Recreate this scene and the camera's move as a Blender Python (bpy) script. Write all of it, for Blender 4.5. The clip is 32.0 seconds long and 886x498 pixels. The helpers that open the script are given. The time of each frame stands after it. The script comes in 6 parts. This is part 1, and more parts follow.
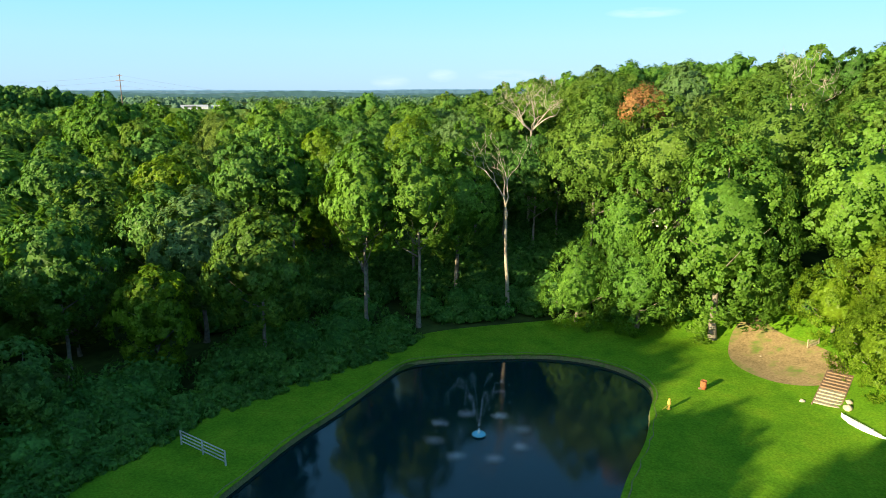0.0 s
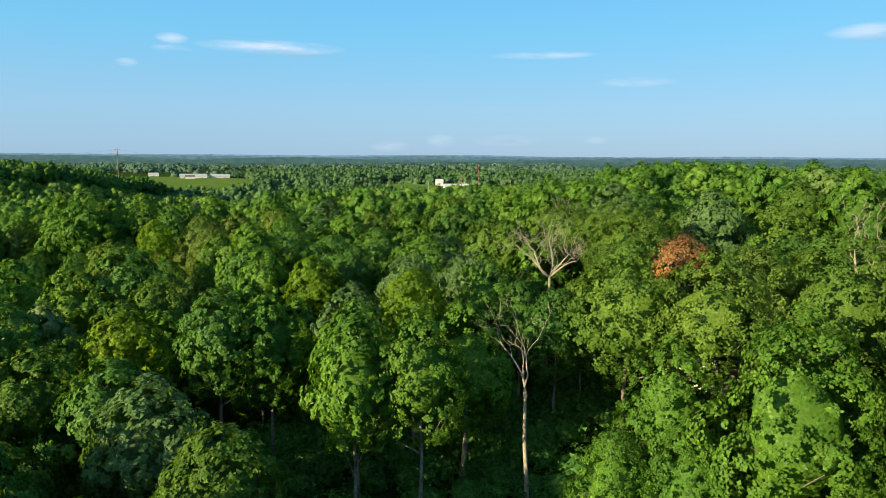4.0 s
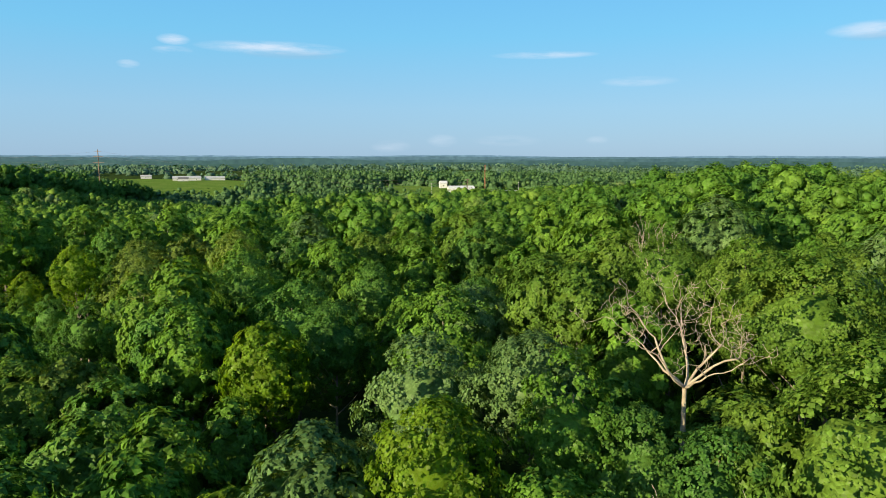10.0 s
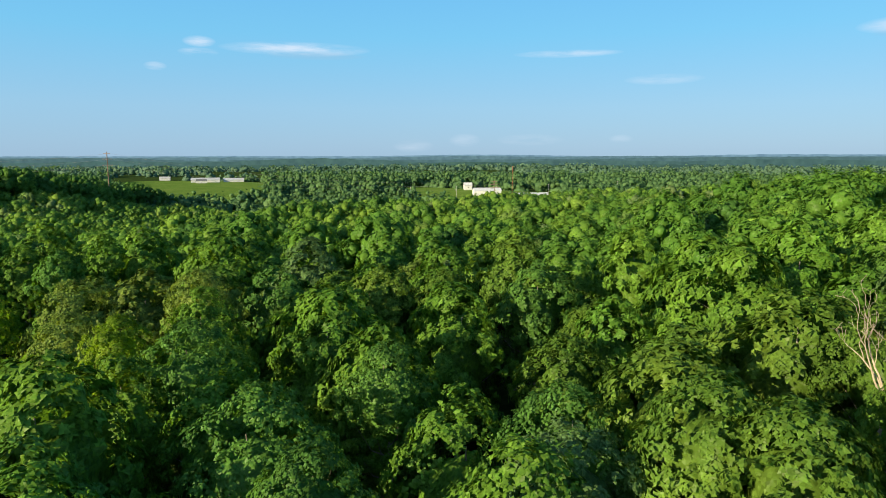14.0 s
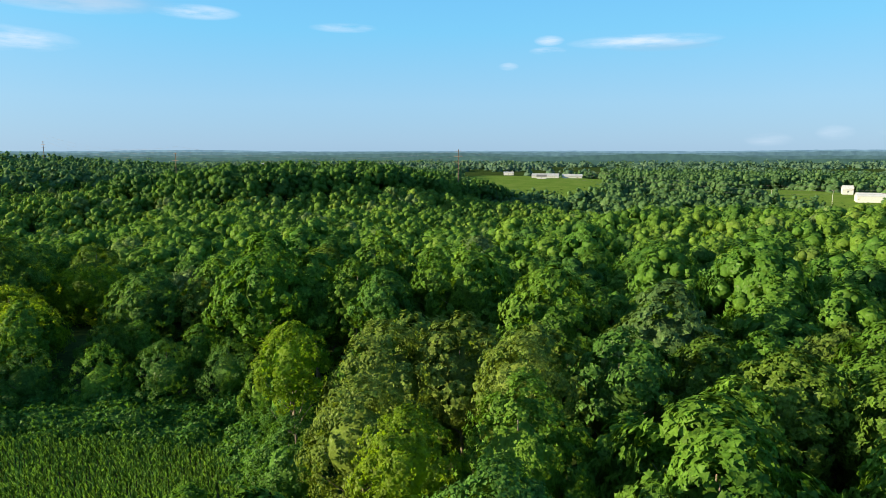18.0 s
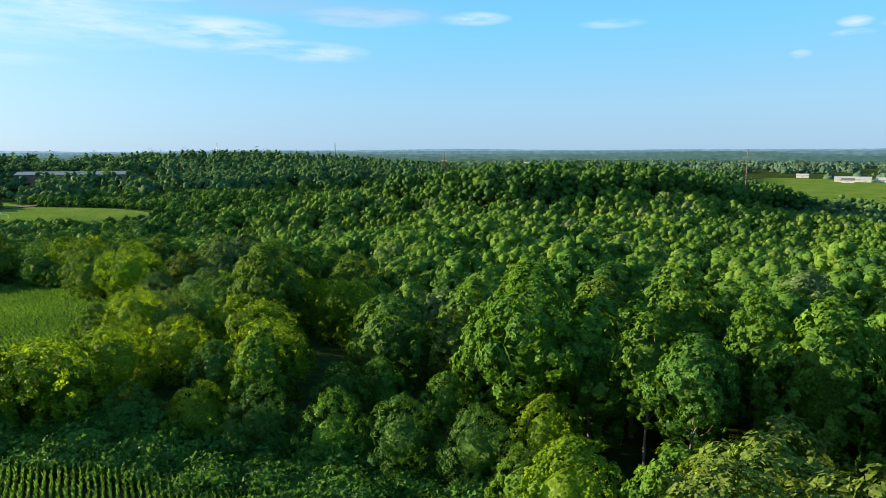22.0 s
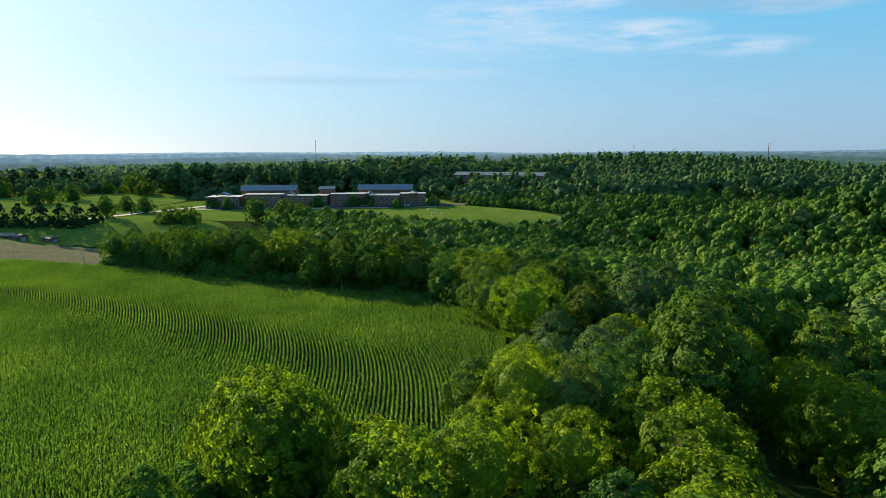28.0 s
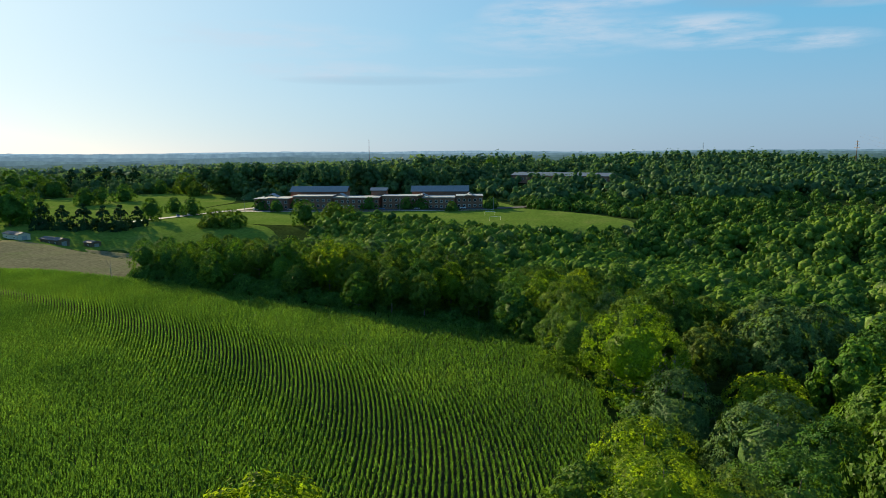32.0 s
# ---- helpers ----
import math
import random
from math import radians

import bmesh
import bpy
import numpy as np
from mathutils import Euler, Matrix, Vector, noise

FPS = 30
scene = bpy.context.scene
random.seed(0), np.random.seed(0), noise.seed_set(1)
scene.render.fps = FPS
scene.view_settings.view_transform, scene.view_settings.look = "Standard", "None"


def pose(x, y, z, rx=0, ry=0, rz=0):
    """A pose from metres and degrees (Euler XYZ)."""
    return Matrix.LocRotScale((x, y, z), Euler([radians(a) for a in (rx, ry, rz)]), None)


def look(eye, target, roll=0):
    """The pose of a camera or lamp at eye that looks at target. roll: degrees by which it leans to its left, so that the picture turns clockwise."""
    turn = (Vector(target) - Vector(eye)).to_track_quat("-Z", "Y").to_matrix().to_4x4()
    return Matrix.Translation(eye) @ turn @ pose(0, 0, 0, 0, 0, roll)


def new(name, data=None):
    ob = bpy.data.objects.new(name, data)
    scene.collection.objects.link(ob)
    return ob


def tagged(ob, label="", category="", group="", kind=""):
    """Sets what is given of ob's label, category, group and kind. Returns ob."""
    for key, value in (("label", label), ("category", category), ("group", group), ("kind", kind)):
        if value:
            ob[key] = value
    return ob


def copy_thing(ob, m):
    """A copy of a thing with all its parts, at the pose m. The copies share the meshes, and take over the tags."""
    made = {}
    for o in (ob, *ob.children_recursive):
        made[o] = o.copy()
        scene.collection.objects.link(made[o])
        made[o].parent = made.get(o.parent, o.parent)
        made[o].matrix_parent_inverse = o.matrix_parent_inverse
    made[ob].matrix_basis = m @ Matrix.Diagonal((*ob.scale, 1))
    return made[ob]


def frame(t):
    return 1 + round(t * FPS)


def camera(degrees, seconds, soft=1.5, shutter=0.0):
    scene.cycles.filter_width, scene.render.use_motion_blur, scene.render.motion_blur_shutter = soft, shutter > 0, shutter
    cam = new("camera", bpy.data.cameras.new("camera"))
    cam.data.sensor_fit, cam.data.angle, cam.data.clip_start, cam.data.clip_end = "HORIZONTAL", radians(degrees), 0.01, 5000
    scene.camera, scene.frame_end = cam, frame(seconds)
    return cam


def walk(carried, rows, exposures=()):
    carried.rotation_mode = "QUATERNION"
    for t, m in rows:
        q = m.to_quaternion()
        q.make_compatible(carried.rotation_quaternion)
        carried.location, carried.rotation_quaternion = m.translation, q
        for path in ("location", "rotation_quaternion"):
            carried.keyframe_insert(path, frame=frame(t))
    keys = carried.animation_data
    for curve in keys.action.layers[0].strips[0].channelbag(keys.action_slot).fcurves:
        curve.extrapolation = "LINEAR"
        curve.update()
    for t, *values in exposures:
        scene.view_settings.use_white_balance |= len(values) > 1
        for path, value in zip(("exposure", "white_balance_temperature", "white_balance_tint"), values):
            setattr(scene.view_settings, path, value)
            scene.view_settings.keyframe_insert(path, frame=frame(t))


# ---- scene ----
cam = camera(67.64, 32.0, soft=0.6)
# seconds, x, y, z, yaw, pitch, roll of the flight
ROWS = [
    (0, 0.00, 0.00, 29.00, -0.01, -13.31, 0.04),
    (0.5, -0.29, 1.54, 30.25, -0.17, -9.00, 0.03),
    (1, -0.44, 3.07, 31.58, -0.18, -8.24, -0.06),
    (1.5, -0.49, 4.68, 32.99, -0.18, -8.22, -0.07),
    (2, -0.51, 6.45, 34.45, -0.11, -8.27, 0.10),
    (2.5, -0.59, 8.43, 35.91, -0.13, -8.24, 0.13),
    (3, -0.72, 10.61, 37.35, -0.14, -8.19, 0.04),
    (3.5, -0.87, 12.87, 38.70, -0.16, -8.05, -0.15),
    (5.5, -1.69, 23.87, 39.34, -0.17, -7.77, -0.60),
    (6, -1.82, 27.01, 39.46, -0.15, -7.91, -0.38),
    (6.5, -1.98, 30.16, 39.41, -0.16, -7.82, -0.34),
    (7, -2.12, 33.44, 39.37, -0.14, -7.83, -0.30),
    (7.5, -2.28, 36.90, 39.35, -0.12, -7.85, -0.29),
    (8, -2.48, 40.53, 39.32, -0.11, -7.82, -0.36),
    (8.5, -2.75, 44.36, 39.31, -0.12, -7.82, -0.41),
    (9, -3.06, 48.32, 39.38, -0.10, -7.88, -0.31),
    (9.5, -3.42, 52.36, 39.44, -0.04, -7.89, -0.26),
    (10, -3.81, 56.50, 39.49, -0.05, -7.91, -0.10),
    (10.5, -4.18, 60.69, 39.52, -0.04, -7.92, 0.04),
    (11, -4.54, 64.96, 39.54, -0.02, -7.92, 0.08),
    (11.5, -4.85, 69.34, 39.62, 0.00, -7.97, 0.16),
    (12, -5.13, 73.74, 39.80, 0.00, -7.98, 0.11),
    (12.5, -5.44, 78.14, 40.01, -0.02, -7.92, 0.09),
    (13, -5.79, 82.52, 40.28, -0.04, -7.88, 0.09),
    (13.5, -6.13, 86.80, 40.60, -0.08, -7.91, 0.10),
    (14, -6.60, 90.95, 40.78, 1.87, -7.95, 0.12),
    (14.5, -7.26, 95.04, 40.94, 6.35, -8.03, 0.21),
    (15, -8.13, 99.02, 41.10, 10.93, -8.05, 0.22),
    (15.5, -9.11, 102.92, 41.29, 15.20, -8.11, 0.34),
    (17.5, -14.66, 115.01, 42.99, 27.42, -8.35, -0.02),
    (18, -16.87, 118.03, 43.25, 30.32, -8.38, 0.02),
    (18.5, -19.19, 121.03, 43.51, 33.31, -8.42, -0.07),
    (19, -21.61, 123.93, 43.70, 36.32, -8.45, -0.06),
    (19.5, -24.20, 126.70, 43.86, 39.32, -8.49, -0.02),
    (20, -26.92, 129.35, 43.98, 42.21, -8.48, 0.03),
    (20.5, -29.75, 131.82, 44.09, 44.78, -8.49, 0.07),
    (21, -32.68, 134.10, 44.26, 47.36, -8.44, 0.12),
    (21.5, -35.77, 136.22, 44.53, 49.92, -8.47, 0.14),
    (22, -39.02, 138.23, 44.74, 52.47, -8.48, 0.16),
    (22.5, -42.36, 140.12, 44.90, 55.02, -8.49, 0.23),
    (23, -45.73, 141.91, 45.04, 57.60, -8.49, 0.20),
    (23.5, -49.15, 143.56, 45.21, 60.17, -8.50, 0.26),
    (24, -52.61, 145.02, 45.31, 62.75, -8.44, 0.20),
    (24.5, -56.08, 146.38, 45.34, 65.34, -8.36, 0.14),
    (26.5, -70.35, 149.82, 45.40, 76.30, -8.27, 0.14),
    (27, -74.25, 150.24, 45.64, 79.60, -8.26, 0.09),
    (27.5, -78.18, 150.56, 45.95, 83.08, -8.28, 0.15),
    (28, -82.10, 150.67, 46.25, 86.94, -8.32, 0.20),
    (28.5, -85.98, 150.60, 46.49, 90.63, -8.34, 0.26),
    (29, -89.90, 150.40, 46.66, 91.39, -8.36, 0.27),
    (29.5, -93.86, 150.11, 46.71, 91.41, -8.34, 0.25),
    (30, -97.85, 149.82, 46.68, 91.44, -8.33, 0.26),
    (30.5, -101.96, 149.48, 46.60, 91.46, -8.32, 0.32),
    (31, -106.14, 149.03, 46.54, 91.47, -8.33, 0.35),
    (31.5, -110.29, 148.56, 46.53, 91.48, -8.34, 0.37),
    (32, -114.43, 148.07, 46.52, 91.48, -8.38, 0.31),
]
walk(cam, [(t, pose(x, y, z, 90 + pitch, roll, yaw)) for t, x, y, z, yaw, pitch, roll in ROWS],
     exposures=[(0.0, 1.8), (0.6, 1.6), (1.5, 1.4), (3.0, 1.28), (13.0, 1.22), (19.0, 1.37), (24.0, 1.45), (28.0, 1.15), (32.0, 0.92)])
from mathutils.geometry import delaunay_2d_cdt

# ---------------- light ----------------
SUN_YAW, SUN_ELEV = 129.0, 15.0          # degrees: counter-clockwise from +y, above the horizon
# clouds: yaw, elevation, half width, half height in degrees, amount
CLOUDS = [(14.0, 8.7, 6.2, 0.6, 0.8), (21.5, 9.0, 1.3, 0.45, 0.7), (21.6, 8.2, 1.6, 0.35, 0.6), (24.8, 7.0, 0.9, 0.35, 0.5), (-8.5, 8.35, 4.6, 0.33, 0.6), (-16.2, 6.1, 3.2, 0.45, 0.35), (-32.5, 9.0, 3.4, 0.65, 0.65),
          (50.0, 10.7, 3.4, 0.6, 0.7), (38.5, 10.0, 3.0, 0.4, 0.55), (62.6, 7.9, 4.5, 0.9, 0.7), (59, 10.8, 6.0, 0.9, 0.5), (71, 9.5, 6.0, 1.1, 0.75), (83, 11.0, 6.0, 1.6, 0.75), (77, 12.0, 6.0, 1.0, 0.7), (68, 8.3, 9.0, 0.7, 0.6),
          (81, 9.4, 12.0, 2.0, 0.5), (101, 6.6, 9.0, 1.0, 0.45), (105, 9.0, 12.0, 1.6, 0.4), (88, 6.6, 8.0, 0.6, 0.35), (4.4, 0.9, 1.8, 0.6, 0.3), (0, 1.4, 1.4, 0.6, 0.3), (-5.5, 1.4, 3.0, 0.5, 0.3), (-13, 1.4, 1.0, 0.4, 0.25)]
# the grey undersides of the larger ones
SHADED = [(12.5, 8.2, 4.5, 0.35, 0.35), (-33, 8.5, 3.0, 0.35, 0.4), (59, 11.0, 8.0, 1.0, 0.55), (66, 11.5, 7.0, 1.0, 0.5), (97, 5.9, 9.0, 0.45, 0.3)]
world = bpy.data.worlds.new("sky")
scene.world = world
world.use_nodes = True
wn, wl = world.node_tree.nodes, world.node_tree.links
wn.clear()
w_out = wn.new("ShaderNodeOutputWorld")
w_bg = wn.new("ShaderNodeBackground")
w_sky = wn.new("ShaderNodeTexSky")
w_sky.sky_type, w_sky.sun_disc = "NISHITA", False
w_sky.sun_elevation, w_sky.sun_rotation = radians(SUN_ELEV), radians(360 - SUN_YAW)
w_sky.altitude, w_sky.air_density, w_sky.dust_density, w_sky.ozone_density = 100.0, 1.0, 0.4, 3.0


def w_math(op, a, b=None, clamp=False):
    n = wn.new("ShaderNodeMath")
    n.operation, n.use_clamp = op, clamp
    for s, v in zip(n.inputs, (a, b)):
        if hasattr(v, "is_linked"):
            wl.new(v, s)
        elif v is not None:
            s.default_value = v
    return n.outputs[0]


def w_mix(fac, a, b, blend="MIX"):
    n = wn.new("ShaderNodeMix")
    n.data_type, n.blend_type = "RGBA", blend
    for s, v in ((n.inputs[0], fac), (n.inputs[6], a), (n.inputs[7], b)):
        if hasattr(v, "is_linked"):
            wl.new(v, s)
        elif isinstance(v, (int, float)):
            s.default_value = v
        else:
            s.default_value = (*v, 1)
    return n.outputs[2]


# the sky: clear blue above, pale haze at the horizon, bright round the sun
w_co = wn.new("ShaderNodeTexCoord")
w_sep = wn.new("ShaderNodeSeparateXYZ")
wl.new(w_co.outputs["Generated"], w_sep.inputs[0])
w_x, w_y, w_z = w_sep.outputs
w_ramp = wn.new("ShaderNodeValToRGB")
wl.new(w_z, w_ramp.inputs["Fac"])
SKY_STOPS = [(0.0, (1.36, 2.22, 3.15)), (0.07, (1.3, 2.45, 3.5)), (0.17, (0.8, 2.5, 3.85)), (0.27, (0.62, 2.2, 3.9)), (1.0, (0.3, 0.85, 2.0))]
while len(w_ramp.color_ramp.elements) < len(SKY_STOPS):
    w_ramp.color_ramp.elements.new(0.5)
for e, (p, c) in zip(w_ramp.color_ramp.elements, SKY_STOPS):
    e.position, e.color = p, (*c, 1)
w_yaw = w_math("ARCTAN2", w_math("MULTIPLY", w_x, -1.0), w_y)        # radians, counter-clockwise from +y
w_dot = wn.new("ShaderNodeVectorMath")
w_dot.operation = "DOT_PRODUCT"
wl.new(w_co.outputs["Generated"], w_dot.inputs[0])
w_dot.inputs[1].default_value = (-0.68, -0.68, 0.276)
w_glow = w_math("POWER", w_math("MAXIMUM", w_dot.outputs["Value"], 0.0), 3.0)
w_col = w_mix(w_math("MULTIPLY", w_glow, 0.95, True), w_ramp.outputs[0], (3.15, 4.2, 4.75))
w_col = w_mix(0.1, w_col, w_sky.outputs[0])


def w_blob(yaw, elev, wide, high):
    """A soft oval in the sky, 1 in its middle."""
    a = w_math("DIVIDE", w_math("SUBTRACT", w_yaw, radians(yaw)), radians(wide))
    b = w_math("DIVIDE", w_math("SUBTRACT", w_z, math.sin(radians(elev))), radians(high))
    d = w_math("ADD", w_math("MULTIPLY", a, a), w_math("MULTIPLY", b, b))
    return w_math("SUBTRACT", 1.0, d, True)


# thin fair-weather clouds, drawn out along the horizon
w_map = wn.new("ShaderNodeCombineXYZ")
wl.new(w_math("MULTIPLY", w_yaw, 7.0), w_map.inputs[0])
wl.new(w_math("MULTIPLY", w_z, 38.0), w_map.inputs[1])
w_cn = wn.new("ShaderNodeTexNoise")
w_cn.inputs["Scale"].default_value, w_cn.inputs["Detail"].default_value, w_cn.inputs["Roughness"].default_value = 1.6, 7.0, 0.6
wl.new(w_map.outputs[0], w_cn.inputs["Vector"])
w_sum = None
for yaw, elev, wide, high, amount in CLOUDS:
    v = w_math("MULTIPLY", w_blob(yaw, elev, wide, high), amount)
    w_sum = v if w_sum is None else w_math("MAXIMUM", w_sum, v)
w_cloud = w_math("MULTIPLY", w_sum, w_math("MULTIPLY", w_math("SUBTRACT", w_cn.outputs["Fac"], 0.36), 4.0, True), True)
w_col = w_mix(w_cloud, w_col, (3.3, 3.75, 4.35))
w_low = None
for yaw, elev, wide, high, amount in SHADED:
    v = w_math("MULTIPLY", w_blob(yaw, elev, wide, high), amount)
    w_low = v if w_low is None else w_math("MAXIMUM", w_low, v)
w_col = w_mix(w_math("MULTIPLY", w_low, w_math("ADD", w_cn.outputs["Fac"], 0.35), True), w_col, (1.55, 2.35, 3.15))
w_bg.inputs["Strength"].default_value = 0.098
wl.new(w_col, w_bg.inputs["Color"])
wl.new(w_bg.outputs[0], w_out.inputs["Surface"])

sun_data = bpy.data.lights.new("sun", "SUN")
sun_data.energy, sun_data.angle, sun_data.color = 5.0, radians(0.6), (1.0, 0.83, 0.5)
sun = new("sun", sun_data)
sun_way = Vector((-math.sin(radians(SUN_YAW)) * math.cos(radians(SUN_ELEV)), math.cos(radians(SUN_YAW)) * math.cos(radians(SUN_ELEV)), math.sin(radians(SUN_ELEV))))
sun.matrix_world = look(sun_way * 300, (0, 0, 0))


# ---------------- materials ----------------
def material(name):
    m = bpy.data.materials.new(name)
    m.use_nodes = True
    nt = m.node_tree
    nt.nodes.clear()
    out = nt.nodes.new("ShaderNodeOutputMaterial")
    return m, nt, out


def noise_node(nt, scale, detail=3.0, rough=0.6, coords=None):
    n = nt.nodes.new("ShaderNodeTexNoise")
    n.inputs["Scale"].default_value, n.inputs["Detail"].default_value, n.inputs["Roughness"].default_value = scale, detail, rough
    if coords is None:
        g = nt.nodes.new("ShaderNodeNewGeometry")
        coords = g.outputs["Position"]
    nt.links.new(coords, n.inputs["Vector"])
    return n


def ramp(nt, fac, stops):
    r = nt.nodes.new("ShaderNodeValToRGB")
    nt.links.new(fac, r.inputs["Fac"])
    while len(r.color_ramp.elements) < len(stops):
        r.color_ramp.elements.new(0.5)
    for e, (p, c) in zip(r.color_ramp.elements, stops):
        e.position, e.color = p, (*c, 1)
    return r


def mix_color(nt, fac, a, b, blend="MIX"):
    m = nt.nodes.new("ShaderNodeMix")
    m.data_type, m.blend_type = "RGBA", blend
    for sock, v in ((m.inputs[0], fac), (m.inputs[6], a), (m.inputs[7], b)):
        if hasattr(v, "is_linked"):
            nt.links.new(v, sock)
        elif isinstance(v, (int, float)):
            sock.default_value = v
        else:
            sock.default_value = (*v, 1)
    return m.outputs[2]


def leaf_material(name, dark, mid, light, translucent=0.36, tree_scale=0.11, tints=None, cell=0.22, vary=0.22):
    """Foliage: colour varies from leaf to leaf, from tree to tree and over the crown."""
    m, nt, out = material(name)
    geo = nt.nodes.new("ShaderNodeNewGeometry")
    info = nt.nodes.new("ShaderNodeObjectInfo")
    n1 = noise_node(nt, tree_scale, 2.0, 0.5)
    c = ramp(nt, n1.outputs["Fac"], [(0.3, dark), (0.5, mid), (0.7, light)])
    if tints:
        # one value for each tree of a joined wood
        at = nt.nodes.new("ShaderNodeAttribute")
        at.attribute_name = "tint"
        c = ramp(nt, at.outputs["Fac"], tints)
    per_leaf = nt.nodes.new("ShaderNodeMapRange")
    nt.links.new(geo.outputs["Random Per Island"], per_leaf.inputs[0])
    per_leaf.inputs[3].default_value, per_leaf.inputs[4].default_value = 1 - vary, 1 + vary
    # single leaves within a spray: small cells of their own brightness and tilt
    vor = nt.nodes.new("ShaderNodeTexVoronoi")
    vor.inputs["Scale"].default_value = 1 / cell
    nt.links.new(geo.outputs["Position"], vor.inputs["Vector"])
    sepc = nt.nodes.new("ShaderNodeSeparateColor")
    nt.links.new(vor.outputs["Color"], sepc.inputs[0])
    one = nt.nodes.new("ShaderNodeMapRange")
    nt.links.new(sepc.outputs[0], one.inputs[0])
    one.inputs[3].default_value, one.inputs[4].default_value = 1 - 1.1 * vary, 1 + 1.1 * vary
    # tufts of younger, paler and older, darker leaves
    n2 = noise_node(nt, 0.35 / cell, 1.0, 0.5)
    tuft = nt.nodes.new("ShaderNodeMapRange")
    nt.links.new(n2.outputs["Fac"], tuft.inputs[0])
    tuft.inputs[1].default_value, tuft.inputs[2].default_value = 0.32, 0.68
    tuft.inputs[3].default_value, tuft.inputs[4].default_value = 1 - 0.8 * vary, 1 + 0.8 * vary
    pair = nt.nodes.new("ShaderNodeMath")
    pair.operation = "MULTIPLY"
    nt.links.new(per_leaf.outputs[0], pair.inputs[0])
    nt.links.new(tuft.outputs[0], pair.inputs[1])
    both = nt.nodes.new("ShaderNodeMath")
    both.operation = "MULTIPLY"
    nt.links.new(one.outputs[0], both.inputs[0])
    nt.links.new(pair.outputs[0], both.inputs[1])
    off = nt.nodes.new("ShaderNodeVectorMath")
    off.operation = "SUBTRACT"
    nt.links.new(vor.outputs["Color"], off.inputs[0])
    off.inputs[1].default_value = (0.5, 0.5, 0.5)
    turn = nt.nodes.new("ShaderNodeVectorMath")
    turn.operation = "MULTIPLY_ADD"
    nt.links.new(off.outputs[0], turn.inputs[0])
    turn.inputs[1].default_value = (0.85, 0.85, 0.85)
    nt.links.new(geo.outputs["Normal"], turn.inputs[2])
    relief = nt.nodes.new("ShaderNodeVectorMath")
    relief.operation = "NORMALIZE"
    nt.links.new(turn.outputs[0], relief.inputs[0])
    hsv = nt.nodes.new("ShaderNodeHueSaturation")
    nt.links.new(c.outputs[0], hsv.inputs["Color"])
    nt.links.new(both.outputs[0], hsv.inputs["Value"])
    tint = nt.nodes.new("ShaderNodeMapRange")
    nt.links.new(info.outputs["Random"], tint.inputs[0])
    tint.inputs[3].default_value, tint.inputs[4].default_value = 0.493, 0.505
    nt.links.new(tint.outputs[0], hsv.inputs["Hue"])
    diff, tran, glos = (nt.nodes.new("ShaderNodeBsdf" + k) for k in ("Diffuse", "Translucent", "Glossy"))
    for sh in (diff, tran, glos):
        nt.links.new(relief.outputs[0], sh.inputs["Normal"])
    warm = mix_color(nt, 1.0, hsv.outputs[0], (1.45, 1.4, 0.55), "MULTIPLY")
    nt.links.new(hsv.outputs[0], diff.inputs["Color"])
    nt.links.new(warm, tran.inputs["Color"])
    glos.inputs["Roughness"].default_value = 0.42
    a, b = nt.nodes.new("ShaderNodeMixShader"), nt.nodes.new("ShaderNodeMixShader")
    a.inputs[0].default_value, b.inputs[0].default_value = translucent, 0.007
    nt.links.new(diff.outputs[0], a.inputs[1])
    nt.links.new(tran.outputs[0], a.inputs[2])
    nt.links.new(a.outputs[0], b.inputs[1])
    nt.links.new(glos.outputs[0], b.inputs[2])
    nt.links.new(b.outputs[0], out.inputs["Surface"])
    return m


def plain_material(name, stops, scale=2.0, rough=0.8, metal=0.0, bump=0.0, bump_scale=None, detail=5.0, second=0.0, spec=0.3):
    """A rough surface whose colour wanders at two scales."""
    m, nt, out = material(name)
    p = nt.nodes.new("ShaderNodeBsdfPrincipled")
    n1 = noise_node(nt, scale, detail)
    c = ramp(nt, n1.outputs["Fac"], stops).outputs[0]
    if second:
        n2 = noise_node(nt, second, 3.0)
        d = ramp(nt, n2.outputs["Fac"], [(0.3, (0.72, 0.72, 0.72)), (0.7, (1.25, 1.25, 1.25))])
        c = mix_color(nt, 1.0, c, d.outputs[0], "MULTIPLY")
    nt.links.new(c, p.inputs["Base Color"])
    p.inputs["Roughness"].default_value, p.inputs["Metallic"].default_value = rough, metal
    p.inputs["Specular IOR Level"].default_value = spec
    if bump:
        n3 = noise_node(nt, bump_scale or scale * 4, 4.0)
        b = nt.nodes.new("ShaderNodeBump")
        b.inputs["Strength"].default_value, b.inputs["Distance"].default_value = min(1.0, bump), 0.1 * bump
        nt.links.new(n3.outputs["Fac"], b.inputs["Height"])
        nt.links.new(b.outputs[0], p.inputs["Normal"])
    nt.links.new(p.outputs[0], out.inputs["Surface"])
    return m


